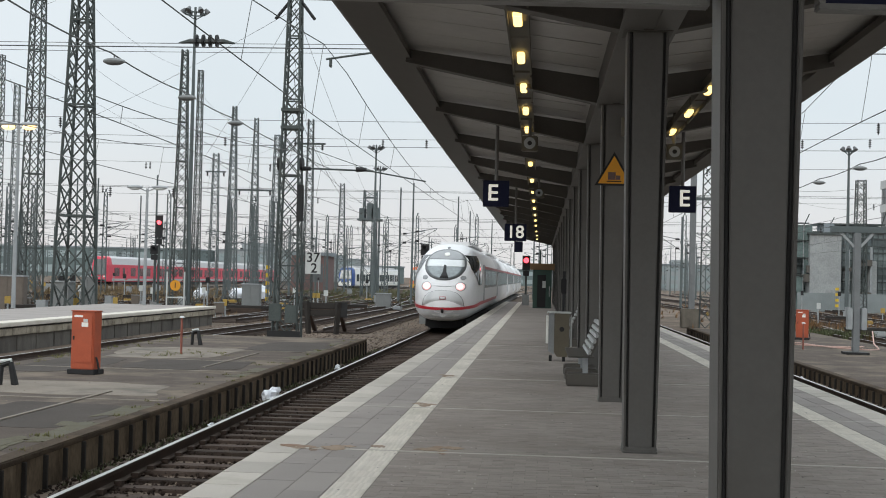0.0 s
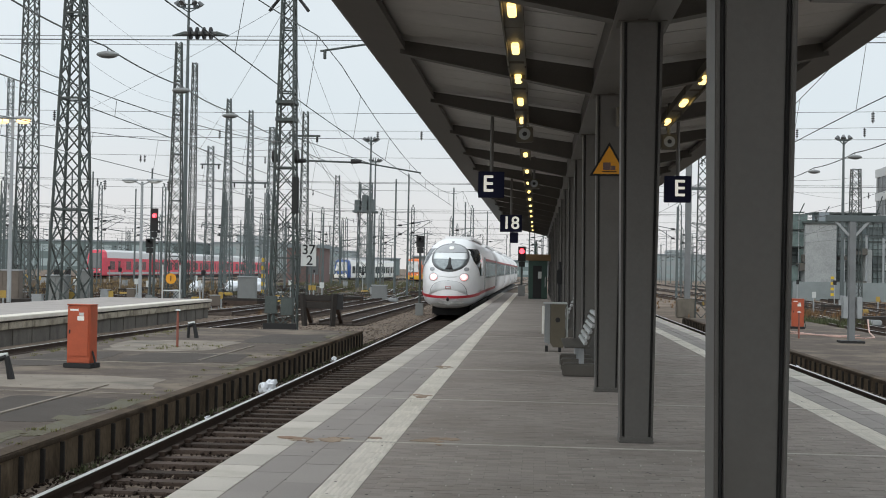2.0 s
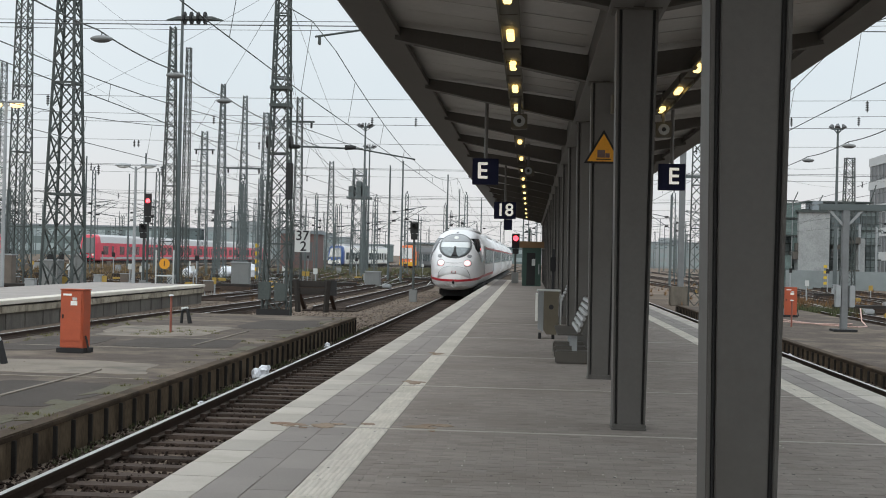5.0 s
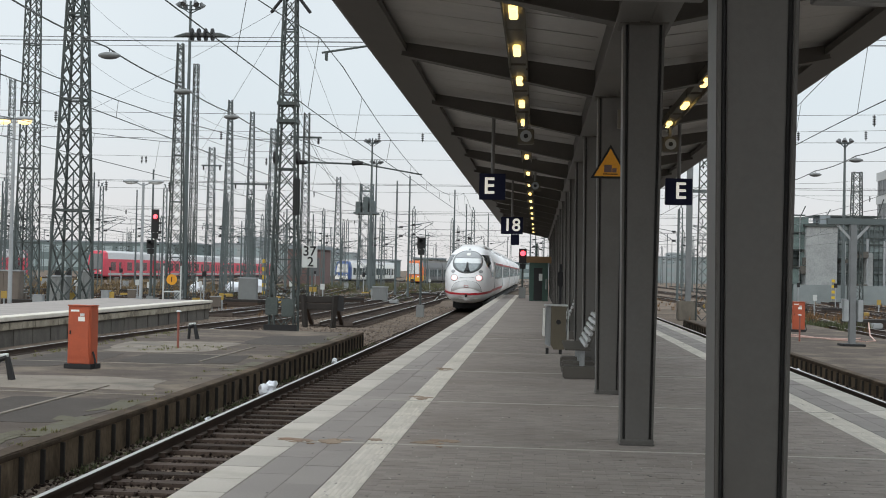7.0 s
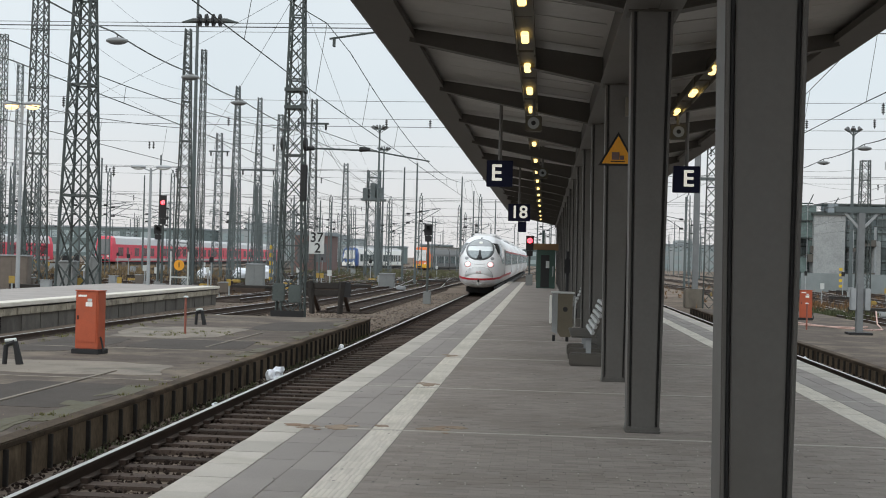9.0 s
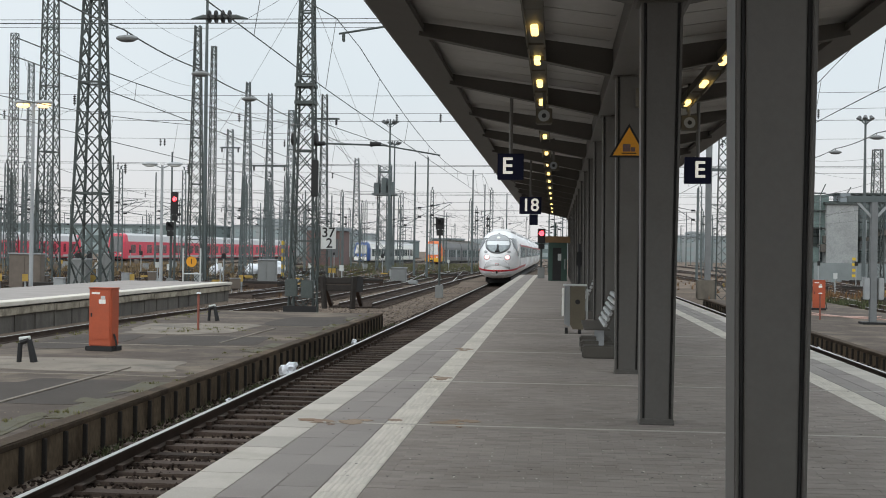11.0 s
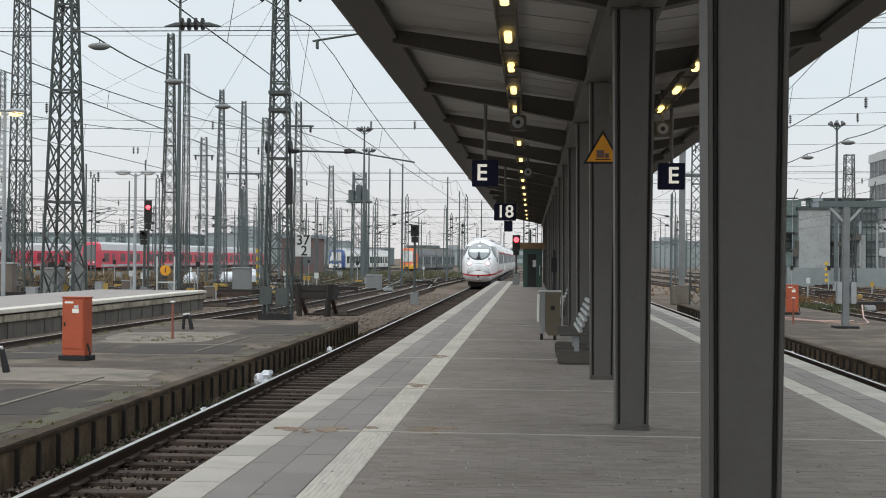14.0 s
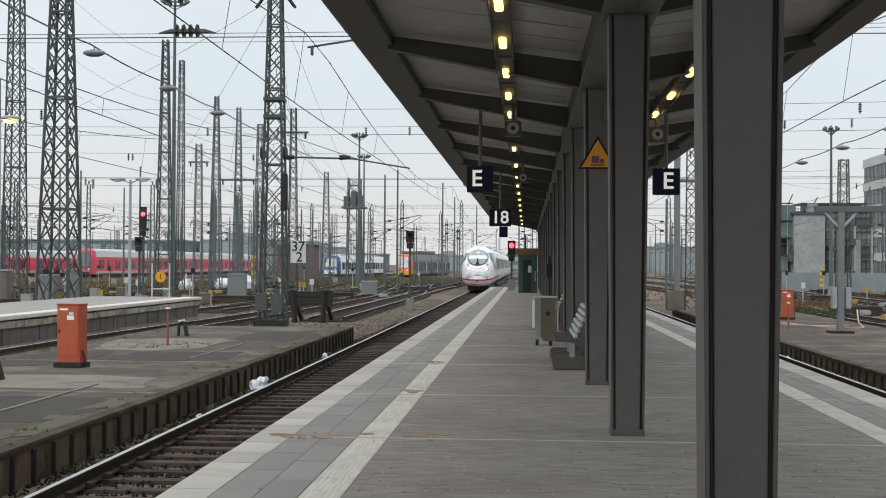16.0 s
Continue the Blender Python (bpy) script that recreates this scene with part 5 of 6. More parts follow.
def pipe_post(x, y, z, h, label):
    p = empty("pipe_post", pose(x, y, z), label, "post", "red pipe posts")
    part("pipe", rod(B(), (0, 0, 0), (0, 0, h), 0.032, 12), M["faded_red"], p)
    part("cap", rod(B(), (0, 0, h), (0, 0, h + 0.04), 0.075, 12, 0.045), M["sign_plate"], p, "pale cap")
    return p


pipe_post(-9.26, 31.8, LOW, 0.95, "thin red pipe post with a pale cap")
pipe_post(9.6, 46.5, -0.65, 0.95, "thin red pipe post with a yellow top")


def water_post(x, y, z):
    h = empty("water_post", pose(x, y, z, 0, 0, random.uniform(-20, 20)), "small black pipe bend with a white top", "hydrant", "water hydrants")
    bm = rod(B(), (-0.12, 0, 0), (-0.10, 0, 0.36), 0.045, 8)
    rod(bm, (-0.10, 0, 0.36), (0.06, 0, 0.42), 0.05, 8)
    rod(bm, (0.06, 0, 0.42), (0.15, 0, 0.0), 0.05, 8, 0.07)
    part("pipe", bm, M["black"], h)
    part("cap", rod(B(), (-0.12, 0, 0.43), (0.08, 0, 0.455), 0.035, 10), M["sign_plate"], h, "white cap")
    return h


wp = water_post(-10.05, 36.0, LOW)
copy_thing(wp, pose(-9.66, 22.1, LOW, 0, 0, 10))

buf = empty("buffer_stop", pose(-9.62, 55.2, BED), "dark wooden buffer stop at the track end", "buffer stop")
for sx in (-1, 1):
    bm = B()
    bar(bm, (sx * 0.62, -0.3, 0.0), (sx * 0.72, -0.42, 1.45), 0.2, 0.16)
    part("upright", bm, M["tar"], buf)
    bm = B()
    bar(bm, (sx * 0.7, 1.9, 0.0), (sx * 0.7, -0.1, 1.15), 0.16, 0.16)
    part("strut", bm, M["rail_side"], buf)
for z in (0.80, 1.12):
    part("beam", box(B(), -1.05, 1.05, -0.32, -0.08, z, z + 0.27, 0.02), M["tar"], buf)
part("side_plate", box(B(), 0.55, 1.1, -0.36, -0.32, 0.76, 1.44, 0.01), M["black"], buf)

random.seed(3)


def litter(x, y, s, label):
    bag = empty("plastic_bag", pose(x, y, BED + 0.02, 0, 0, random.uniform(0, 360)), label, "litter", "litter")
    bm = B()
    bmesh.ops.create_icosphere(bm, subdivisions=3, radius=s)
    for v in bm.verts:
        v.co = v.co * (0.75 + 0.5 * noise.noise(v.co * (1.7 / s) + Vector((x, y, 0))))
        v.co.z = max(v.co.z * 0.95 + s * 0.55, 0.0)
    part("sack", bm, M["plastic_white"], bag)


litter(-5.40, 25.1, 0.24, "crumpled white plastic bag beside the rail")
for x, y, s in ((-5.45, 20.6, 0.07), (-5.5, 34.0, 0.11), (-5.3, 17.0, 0.05), (6.9, 21.0, 0.08), (7.1, 30.0, 0.09), (7.0, 26.0, 0.06), (7.2, 35.0, 0.1)):
    litter(x, y, s, "small pale scrap of litter on the ballast")


PATCHES = [0]


def patch(name, x, y, w, d, z, material, parent, label, ragged=0.3, h=0.004):
    PATCHES[0] += 1
    pts = []
    for k in range(44):
        a = math.tau * k / 44
        c, s = math.cos(a), math.sin(a)
        r = 1 + ragged * noise.noise(Vector((c * 1.6 + x, s * 1.6 + y, 0.3)))
        pts.append((x + w / 2 * r * math.copysign(abs(c) ** 0.55, c), y + d / 2 * r * math.copysign(abs(s) ** 0.55, s)))
    bm = B()
    top = z + h + 0.0004 * PATCHES[0]
    mid = bm.verts.new((x, y, top))
    ring = [bm.verts.new((u, v, top)) for u, v in pts]
    low = [bm.verts.new((u, v, z - 0.01)) for u, v in pts]
    for k in range(44):
        n = (k + 1) % 44
        bm.faces.new((mid, ring[k], ring[n]))
        bm.faces.new((ring[k], low[k], low[n], ring[n]))
    return part(name, bm, material, parent, label)


M["pale_patch"] = mat("pale_worn_concrete", (0.21, 0.182, 0.152), 0.9, var=0.25, size=1.5, dirt=(0.095, 0.088, 0.08), dirt_amount=0.85, dirt_size=0.9, coords="World", spec=0.12)
M["dark_patch"] = mat("newer_dark_asphalt", (0.073, 0.063, 0.056), 0.9, var=0.25, size=1.0, grain=60, bump=0.4, coords="World", spec=0.12)
for x, y, w, d, m in ((-9.0, 22.0, 4.4, 2.6, "pale_patch"), (-9.6, 32.5, 3.2, 4.5, "pale_patch"), (-7.4, 18.0, 2.6, 3.0, "dark_patch"), (-8.0, 28.5, 2.5, 3.5, "dark_patch"), (-7.3, 36.5, 2.0, 5.0, "dark_patch"), (-10.6, 27.5, 1.8, 4.0, "dark_patch"), (-10.8, 18.5, 1.6, 3.2, "pale_patch")):
    patch("repair_patch", x, y, w, d, LOW, M[m], low_left, "repaired patch of the surface")
for x, y, w, d in ((-8.6, 20.2, 5.2, 0.10), (-8.7, 26.6, 5.0, 0.12), (-8.7, 34.0, 5.0, 0.10), (-8.2, 29.8, 2.6, 0.12)):
    patch("seam_strip", x, y, w, d, LOW, M["pale_patch"], low_left, "pale seam across the asphalt", 0.2, 0.006)
for ya, yb in ((12.5, 21.5), (27.5, 33.0)):
    part("paint_line", box(B(), -7.54, -7.47, ya, yb, LOW - 0.005, LOW + 0.0205), M["pale_patch"], low_left, "faded line")


# ---- weeds and stones ----
def tufts(name, places, hmin, hmax, material, label, blades=14):
    vs, fs = [], []
    for x, y, z in places:
        for _ in range(blades):
            a, r = random.uniform(0, math.tau), random.uniform(0, 0.14)
            bx, by = x + r * math.cos(a), y + r * math.sin(a)
            h = random.uniform(hmin, hmax)
            lean = random.uniform(0.1, 0.6) * h
            tx, ty = bx + lean * math.cos(a), by + lean * math.sin(a)
            w = 0.007 + h * 0.03
            k = len(vs)
            px, py = -math.sin(a) * w, math.cos(a) * w
            vs += [(bx - px, by - py, z), (bx + px, by + py, z), ((bx + tx) / 2 + px * 0.7, (by + ty) / 2 + py * 0.7, z + h * 0.6), (tx, ty, z + h)]
            fs += [(k, k + 1, k + 2), (k, k + 2, k + 3)]
    return tagged(mesh_part(name, vs, fs, material), label, "weeds", kind="stuff")


M["green"] = mat("green_weed", (0.062, 0.072, 0.030), 0.9, var=0.3, coords="World", island=0.5, bump=0)
M["drygreen"] = mat("dry_green_weed", (0.105, 0.105, 0.055), 0.9, var=0.3, coords="World", island=0.5, bump=0)
M["straw"] = mat("straw_coloured_weed", (0.19, 0.14, 0.08), 0.95, var=0.3, coords="World", island=0.5, bump=0, spec=0.1)
M["rustbush"] = mat("brown_dry_shrub", (0.17, 0.095, 0.04), 0.9, var=0.3, coords="World", island=0.5, bump=0)
random.seed(9)
M["moss"] = mat("yellow_green_moss", (0.088, 0.077, 0.046), 0.95, var=0.35, size=3, grain=30, bump=0.6, dirt=(0.085, 0.08, 0.065), dirt_amount=0.9, dirt_size=3.0, coords="World")
for _ in range(13):
    patch("moss_patch", -6.12 - abs(random.gauss(0, 0.22)), random.uniform(13, 41), random.uniform(0.2, 0.5), random.uniform(0.5, 2.0), LOW, M["moss"], low_left, "patch of yellow-green moss", 0.9, 0.002)
edge = [(-5.98 - abs(random.gauss(0, 0.3)), random.uniform(13, 41), LOW + 0.02) for _ in range(30)]
tufts("weeds", edge, 0.012, 0.045, M["weed"], "dry yellow-green weeds along the kerb", 22)
tufts("weeds", [(-5.72 + random.uniform(-0.05, 0.2), random.uniform(14, 44), BED) for _ in range(150)], 0.03, 0.10, M["green"], "green weeds between the rail and the wall")
tufts("weeds", [(random.gauss(-9.3, 0.8), random.gauss(31.8, 0.8), LOW) for _ in range(30)] + [(random.gauss(-11.6, 0.2), random.uniform(24, 41), LOW) for _ in range(60)], 0.015, 0.06, M["weed"], "dry weeds in the cracked asphalt")
tufts("weeds", [(random.uniform(-27, -11), random.uniform(105, 150), BED) for _ in range(500)], 0.15, 0.4, M["green"], "low green weeds among the tracks", 10)
tufts("weeds", [(random.uniform(-40, -14), random.uniform(64, 180), BED) for _ in range(420)] + [(random.uniform(9, 36), random.uniform(60, 150), BED) for _ in range(420)], 0.1, 0.4, M["rustbush"], "brown dry weeds among the tracks", 10)
tufts("weeds", [(random.uniform(-34, -9), random.uniform(150, 222), BED) for _ in range(900)], 0.3, 0.7, M["drygreen"], "rough yellow-green weeds before the parked trains", 10)
tufts("weeds", [(y * random.uniform(-0.46, -0.26), y, BED) for y in [random.uniform(95, 185) for _ in range(1100)]], 0.25, 0.75, M["straw"], "straw-coloured dead weeds among the yard tracks", 9)
tufts("shrubs", [(random.gauss(14.6, 1.2), random.gauss(66, 2.0), BED) for _ in range(80)], 0.2, 0.6, M["green"], "green shrubs beside the tracks", 16)
tufts("shrubs", [(random.uniform(11, 20), random.uniform(72, 80), BED) for _ in range(90)], 0.2, 0.7, M["rustbush"], "rusty brown shrubs beside the tracks", 14)

vs, fs = [], []
OCT = [(0, 2, 4), (2, 1, 4), (1, 3, 4), (3, 0, 4), (2, 0, 5), (1, 2, 5), (3, 1, 5), (0, 3, 5)]


def stone(x, y, z, s):
    k = len(vs)
    j = lambda: random.uniform(0.6, 1.25) * s
    vs.extend([(x + j(), y, z), (x - j(), y, z), (x, y + j(), z), (x, y - j(), z), (x + random.uniform(-s, s) * 0.4, y, z + j() * 0.75), (x, y, z - s)])
    fs.extend(tuple(k + i for i in f) for f in OCT)


random.seed(14)
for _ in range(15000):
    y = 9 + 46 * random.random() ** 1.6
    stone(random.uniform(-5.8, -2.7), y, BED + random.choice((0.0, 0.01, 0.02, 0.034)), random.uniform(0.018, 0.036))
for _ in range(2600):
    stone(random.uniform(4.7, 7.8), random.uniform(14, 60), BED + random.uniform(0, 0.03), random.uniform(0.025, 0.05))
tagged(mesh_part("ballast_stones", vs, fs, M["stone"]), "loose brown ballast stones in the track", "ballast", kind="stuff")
vs, fs = [], []
for _ in range(9000):
    y = 42.5 + 50 * random.random() ** 1.5
    stone(random.uniform(-16, -5.4), y, BED + random.uniform(0, 0.02), random.uniform(0.02, 0.05))
for _ in range(900):
    stone(random.uniform(-5.8, -2.7), 9 + 40 * random.random() ** 1.5, BED + random.uniform(0.0, 0.03), random.uniform(0.012, 0.03))
for _ in range(900):
    stone(random.uniform(-11.6, -6.0), 12 + 30 * random.random(), LOW, random.uniform(0.006, 0.018))
tagged(mesh_part("loose_gravel", vs, fs, M["gravel"]), "pale brown loose gravel between the tracks", "gravel", kind="stuff")


# ---- fittings on the tall mast ----
plate = empty("kilometre_sign", pose(-8.35, 45.3, 2.07), "white plate with black numbers on a mast", "sign")
part("plate", box(B(), -0.29, 0.29, 0.0, 0.02, -0.40, 0.40, 0.01), M["sign_plate"], plate)
lettering("37", 0.50, M["black"], Matrix.Translation((0, -0.006, 0.19)) @ UP, plate)
lettering("2", 0.50, M["black"], Matrix.Translation((0.04, -0.006, -0.20)) @ UP, plate)
part("bracket", box(B(), -0.5, 0.0, 0.02, 0.06, -0.05, 0.05), M["steel"], plate)
def raised(ob):
    ob.matrix_basis = pose(0, 0, -BED)
    return ob


fit = TALL[46.0]
raised(part("counterweight", box(B(), 0.36, 0.60, -0.62, -0.40, 3.6, 4.95, 0.02), M["black"], fit))
bm = B()
for zz in (7.05, 7.7):
    box(bm, -0.37, 0.37, -0.36, 0.36, zz, zz + 0.12)
raised(part("clamp", bm, M["steel"], fit))
for sx in (-1, 1):
    bm = rod(B(), (sx * 0.38, -0.1, 5.75), (sx * 0.48, -0.1, 5.75), 0.24, 16)
    raised(part("wheel", bm, M["black"], fit, "tension wheel"))
raised(part("ladder_box", box(B(), -0.55, -0.1, -0.72, -0.56, -0.1, 0.55, 0.02), M["steel"], fit))
raised(part("relay_box", box(B(), 0.05, 0.5, -0.74, -0.56, -0.15, 0.5, 0.02), M["steel"], fit))
bm = B()
for sx in (-1, 1):
    rod(bm, (sx * 0.2, 0, 11.9), (sx * 0.75, 0, 11.2), 0.06, 8)
raised(part("strain_insulator", bm, M["black"], fit))
# bracket that holds the wire over the platform track
bm = rod(B(), (0.25, 0, 5.62), (3.1, 0, 5.55), 0.035, 8)
rod(bm, (2.9, 0, 5.56), (5.07, 0, 5.20), 0.028, 8)
rod(bm, (0.25, 0, 6.5), (3.0, 0, 5.58), 0.012, 6)
raised(part("wire_bracket", bm, M["steel"], fit, "tubular bracket over the track"))
for u in (0.55, 2.65):
    raised(part("insulator", rod(B(), (u - 0.2, 0, 5.6), (u + 0.2, 0, 5.6), 0.10, 10, 0.07), M["black"], fit))
raised(part("foot_fence", box(B(), -0.62, 0.62, -0.62, -0.58, -0.85, -0.45), M["black"], fit))
deck = raised(part("deck", box(B(), -1.4, 1.4, -1.3, 1.3, 8.3, 8.55), M["steel_far"], TALL[150.0], "small steel platform"))
for u, z in ((-0.9, 9.8), (0.0, 10.4), (0.8, 9.9)):
    part("box", box(B(), u - 0.3, u + 0.3, -1, 1, 8.55, z), M["steel_far"], deck)


# ---- signals ----
def colour_signal(x, y, foot, head, w, h, lit, label, turn=0):
    s = empty("colour_light_signal", pose(x, y, foot, 0, 0, turn), label, "signal", "railway signals")
    part("post", rod(B(), (0, 0.12, 0), (0, 0.12, head - foot + h * 0.5), 0.07, 10), M["steel"], s)
    part("backplate", box(B(), -w / 2, w / 2, -0.02, 0.02, head - foot - h / 2, head - foot + h / 2, 0.01), M["black"], s, "black signal screen")
    part("hood", rod(B(), (0, -0.22, head - foot + h * 0.18), (0, -0.02, head - foot + h * 0.18), 0.11, 14, caps=False), M["black"], s)
    if lit:
        part("lens", rod(B(), (0, -0.10, head - foot + h * 0.18), (0, -0.03, head - foot + h * 0.18), lit, 16), M["redlamp"], s, "glowing red lens")
    part("lower_box", box(B(), -w * 0.4, w * 0.4, -0.02, 0.1, head - foot - h * 0.5 - 0.35, head - foot - h * 0.5 - 0.02, 0.01), M["black"], s)
    part("cabinet", box(B(), -0.22, 0.22, 0.0, 0.3, 0.0, 0.7, 0.02), M["lamp_grey"], s)
    return s


colour_signal(-22.5, 72, BED, 4.25, 0.45, 1.35, 0.13, "black signal with a glowing red light")
colour_signal(-24.0, 76, BED, 2.95, 0.55, 0.55, 0, "unlit black signal on a grey post")
colour_signal(-6.55, 70, BED, 3.2, 0.46, 0.64, 0, "unlit black signal above a grey cabinet")
colour_signal(-0.95, 80.5, 0.0, 2.72, 0.5, 0.95, 0.17, "platform-end signal with a glowing red light")
sd = empty("disc_sign", pose(-22.6, 76, BED), "round orange sign on a white frame", "sign")
for sx in (-0.55, 0.55):
    part("leg", rod(B(), (sx, 0, 0), (sx, 0, 2.6), 0.05, 8), M["sign_plate"], sd)
part("rail", rod(B(), (-0.55, 0, 1.0), (0.55, 0, 1.0), 0.04, 8), M["sign_plate"], sd)
part("disc", rod(B(), (0.0, -0.08, 1.75), (0.0, -0.04, 1.75), 0.33, 24), M["yellow"], sd, "round orange disc")
lettering("1", 0.45, M["black"], Matrix.Translation((0, -0.09, 1.75)) @ UP, sd)


def striped_post(x, y, h):
    s = empty("striped_post", pose(x, y, BED), "yellow and grey striped warning post", "post", "striped posts")
    n = 9
    for k in range(n):
        part("band", box(B(), -0.16, 0.16, -0.08, 0.08, h * k / n, h * (k + 1) / n), M["yellowblack"] if k % 2 == 0 else M["lamp_grey"], s)


striped_post(-25.9, 117, 3.4)
striped_post(30.6, 132, 2.6)


# ---- yard clutter ----
def point_machine(x, y, material, label, group):
    p = empty("point_machine", pose(x, y, BED, 0, 0, random.uniform(-15, 15)), label, "point machine", group)
    part("case", box(B(), -0.36, 0.36, -0.2, 0.2, 0.05, 0.34, 0.06), material, p)
    part("foot", box(B(), -0.45, 0.45, -0.26, 0.26, 0, 0.06), M["black"], p)
    part("rod", rod(B(), (0.5, 0, 0.15), (1.5, 0, 0.12), 0.03, 6), M["rail_side"], p)
    return p


random.seed(31)
M["dull_yellow"] = mat("faded_yellow_paint", (0.40, 0.27, 0.06), 0.7, var=0.25, dirt=(0.15, 0.11, 0.06), dirt_amount=0.7)
ym = point_machine(-17.5, 84, M["dull_yellow"], "low yellow point machine beside a track", "yellow point machines")
gm = point_machine(-19.5, 92, M["galv"], "low grey point machine beside a track", "grey point machines")
for x, y in ((-20.4, 98), (-24.3, 88), (-14.0, 112), (-17.4, 126), (-26.0, 104), (-18.5, 140), (-10.5, 118), (-33, 98), (17.6, 62), (18.5, 74), (15.0, 84), (23.0, 90), (18.2, 55), (24, 70), (14, 104)):
    copy_thing(ym, pose(x, y, BED, 0, 0, random.uniform(-20, 20)))
for x, y in ((-11.0, 96), (-15.2, 78), (-23.2, 112), (-29.5, 90), (-34.5, 84), (-38, 96), (-12, 132), (18, 68), (23, 82), (28, 96)):
    copy_thing(gm, pose(x, y, BED, 0, 0, random.uniform(-20, 20)))


def relay_cabinet(x, y, z, w, h, material, label):
    c = empty("relay_cabinet", pose(x, y, z), label, "cabinet", "relay cabinets")
    part("body", box(B(), -w / 2, w / 2, -0.3, 0.3, 0.1, h, 0.02), material, c)
    part("roof", box(B(), -w / 2 - 0.05, w / 2 + 0.05, -0.36, 0.36, h, h + 0.08, 0.01), M["galv"], c)
    for sx in (-1, 1):
        part("door", box(B(), min(0.02 * sx, sx * (w / 2 - 0.05)), max(0.02 * sx, sx * (w / 2 - 0.05)), -0.325, -0.3, 0.2, h - 0.1), material, c)
    part("plinth", box(B(), -w / 2, w / 2, -0.28, 0.28, 0, 0.1), M["platform_wall"], c)


M["tan"] = mat("weathered_tan_paint", (0.15, 0.125, 0.105), 0.8, var=0.2)
relay_cabinet(-30.6, 70, BED, 1.9, 2.1, M["tan"], "weathered tan relay hut with dark slots")
relay_cabinet(-25.3, 64.5, BED, 1.0, 1.9, M["lamp_grey"], "grey-green relay cabinet by the mast")
relay_cabinet(-24.2, 65.5, BED, 0.7, 2.2, M["lamp_grey"], "grey-green relay cabinet by the mast")
relay_cabinet(-20.6, 88, BED, 1.3, 1.8, M["lamp_grey"], "grey relay cabinet among the tracks")
relay_cabinet(-12.6, 100, BED, 1.2, 1.2, M["lamp_grey"], "grey relay cabinet among the tracks")
for x, y, r in ((-29.0, 118, 0.9), (-27.6, 121, 1.1), (-31, 112, 0.8)):
    tb = empty("tarpaulin_bale", pose(x, y, BED), "white covered bale beside the tracks", "bale", "covered bales")
    bm = B()
    bmesh.ops.create_icosphere(bm, subdivisions=3, radius=r)
    for v in bm.verts:
        v.co *= 0.85 + 0.35 * noise.noise(v.co * 1.7 + Vector((x, y, 0)))
        v.co.z = max(v.co.z + r * 0.5, 0)
    part("cover", bm, M["plastic_white"], tb)


# short posts, boxes and stacked sleepers beside the tracks
def trackside_post(x, y, h, material, label):
    p = empty("trackside_post", pose(x, y, BED), label, "post", "trackside posts")
    part("post", rod(B(), (0, 0, 0), (0, 0, h), 0.05, 8), M["galv"], p)
    part("plate", box(B(), -0.16, 0.16, -0.07, -0.045, h - 0.35, h + 0.05, 0.01), material, p)
    part("foot", box(B(), -0.14, 0.14, -0.14, 0.14, 0, 0.08, 0.01), M["platform_wall"], p)
    return p


def sleeper_stack(x, y):
    s = empty("sleeper_stack", pose(x, y, BED, 0, 0, random.uniform(0, 90)), "stack of dark old sleepers", "timber stack", "sleeper stacks")
    for r in range(3):
        for k in range(4):
            part("sleeper", box(B(), -1.3, 1.3, k * 0.28, k * 0.28 + 0.25, r * 0.17, r * 0.17 + 0.16, 0.01), M["sleeper"] if r < 2 else M["tar"], s)
    return s


def junction_box(x, y, material, label):
    j = empty("junction_box", pose(x, y, BED), label, "junction box", "junction boxes")
    part("case", box(B(), -0.28, 0.28, -0.18, 0.18, 0.25, 0.85, 0.03), material, j)
    for sx in (-0.2, 0.2):
        part("leg", rod(B(), (sx, 0, 0), (sx, 0, 0.27), 0.03, 6), M["galv"], j)
    part("lid", box(B(), -0.31, 0.31, -0.21, 0.21, 0.85, 0.89, 0.01), M["galv"], j)
    return j


random.seed(52)
protos2 = [trackside_post(-26.2, 68, 1.5, M["sign_plate"], "short grey post with a pale plate"), trackside_post(-28.4, 74, 2.2, M["black"], "short grey post with a dark plate"), junction_box(-27.0, 66, M["galv"], "small grey junction box on legs"),
           junction_box(-33.0, 78, M["tan"], "small brown junction box on legs"), sleeper_stack(-35.5, 72), trackside_post(-30.4, 66, 1.0, M["dull_yellow"], "short post with a faded yellow plate")]
TRACKS_X = (-4.33, -9, -12.3, -16.6, -21, -27, -31.8, -36.5, -42, -47, 6.15, 15.8, 20.4, 25.3, 30.5)
n = 0
while n < 110:
    y = random.uniform(63, 170)
    x = y * random.uniform(-0.44, -0.06) if n < 72 else y * random.uniform(0.13, 0.30)
    if any(abs(x - tx) < 1.5 for tx in TRACKS_X) or (abs(x + 4.3) < 3.5):
        continue
    if y > 120 and n % 6 == 4:
        y = random.uniform(64, 110)
        continue
    copy_thing(protos2[n % 6], pose(x, y, BED, 0, 0, random.uniform(-30, 30)))
    n += 1


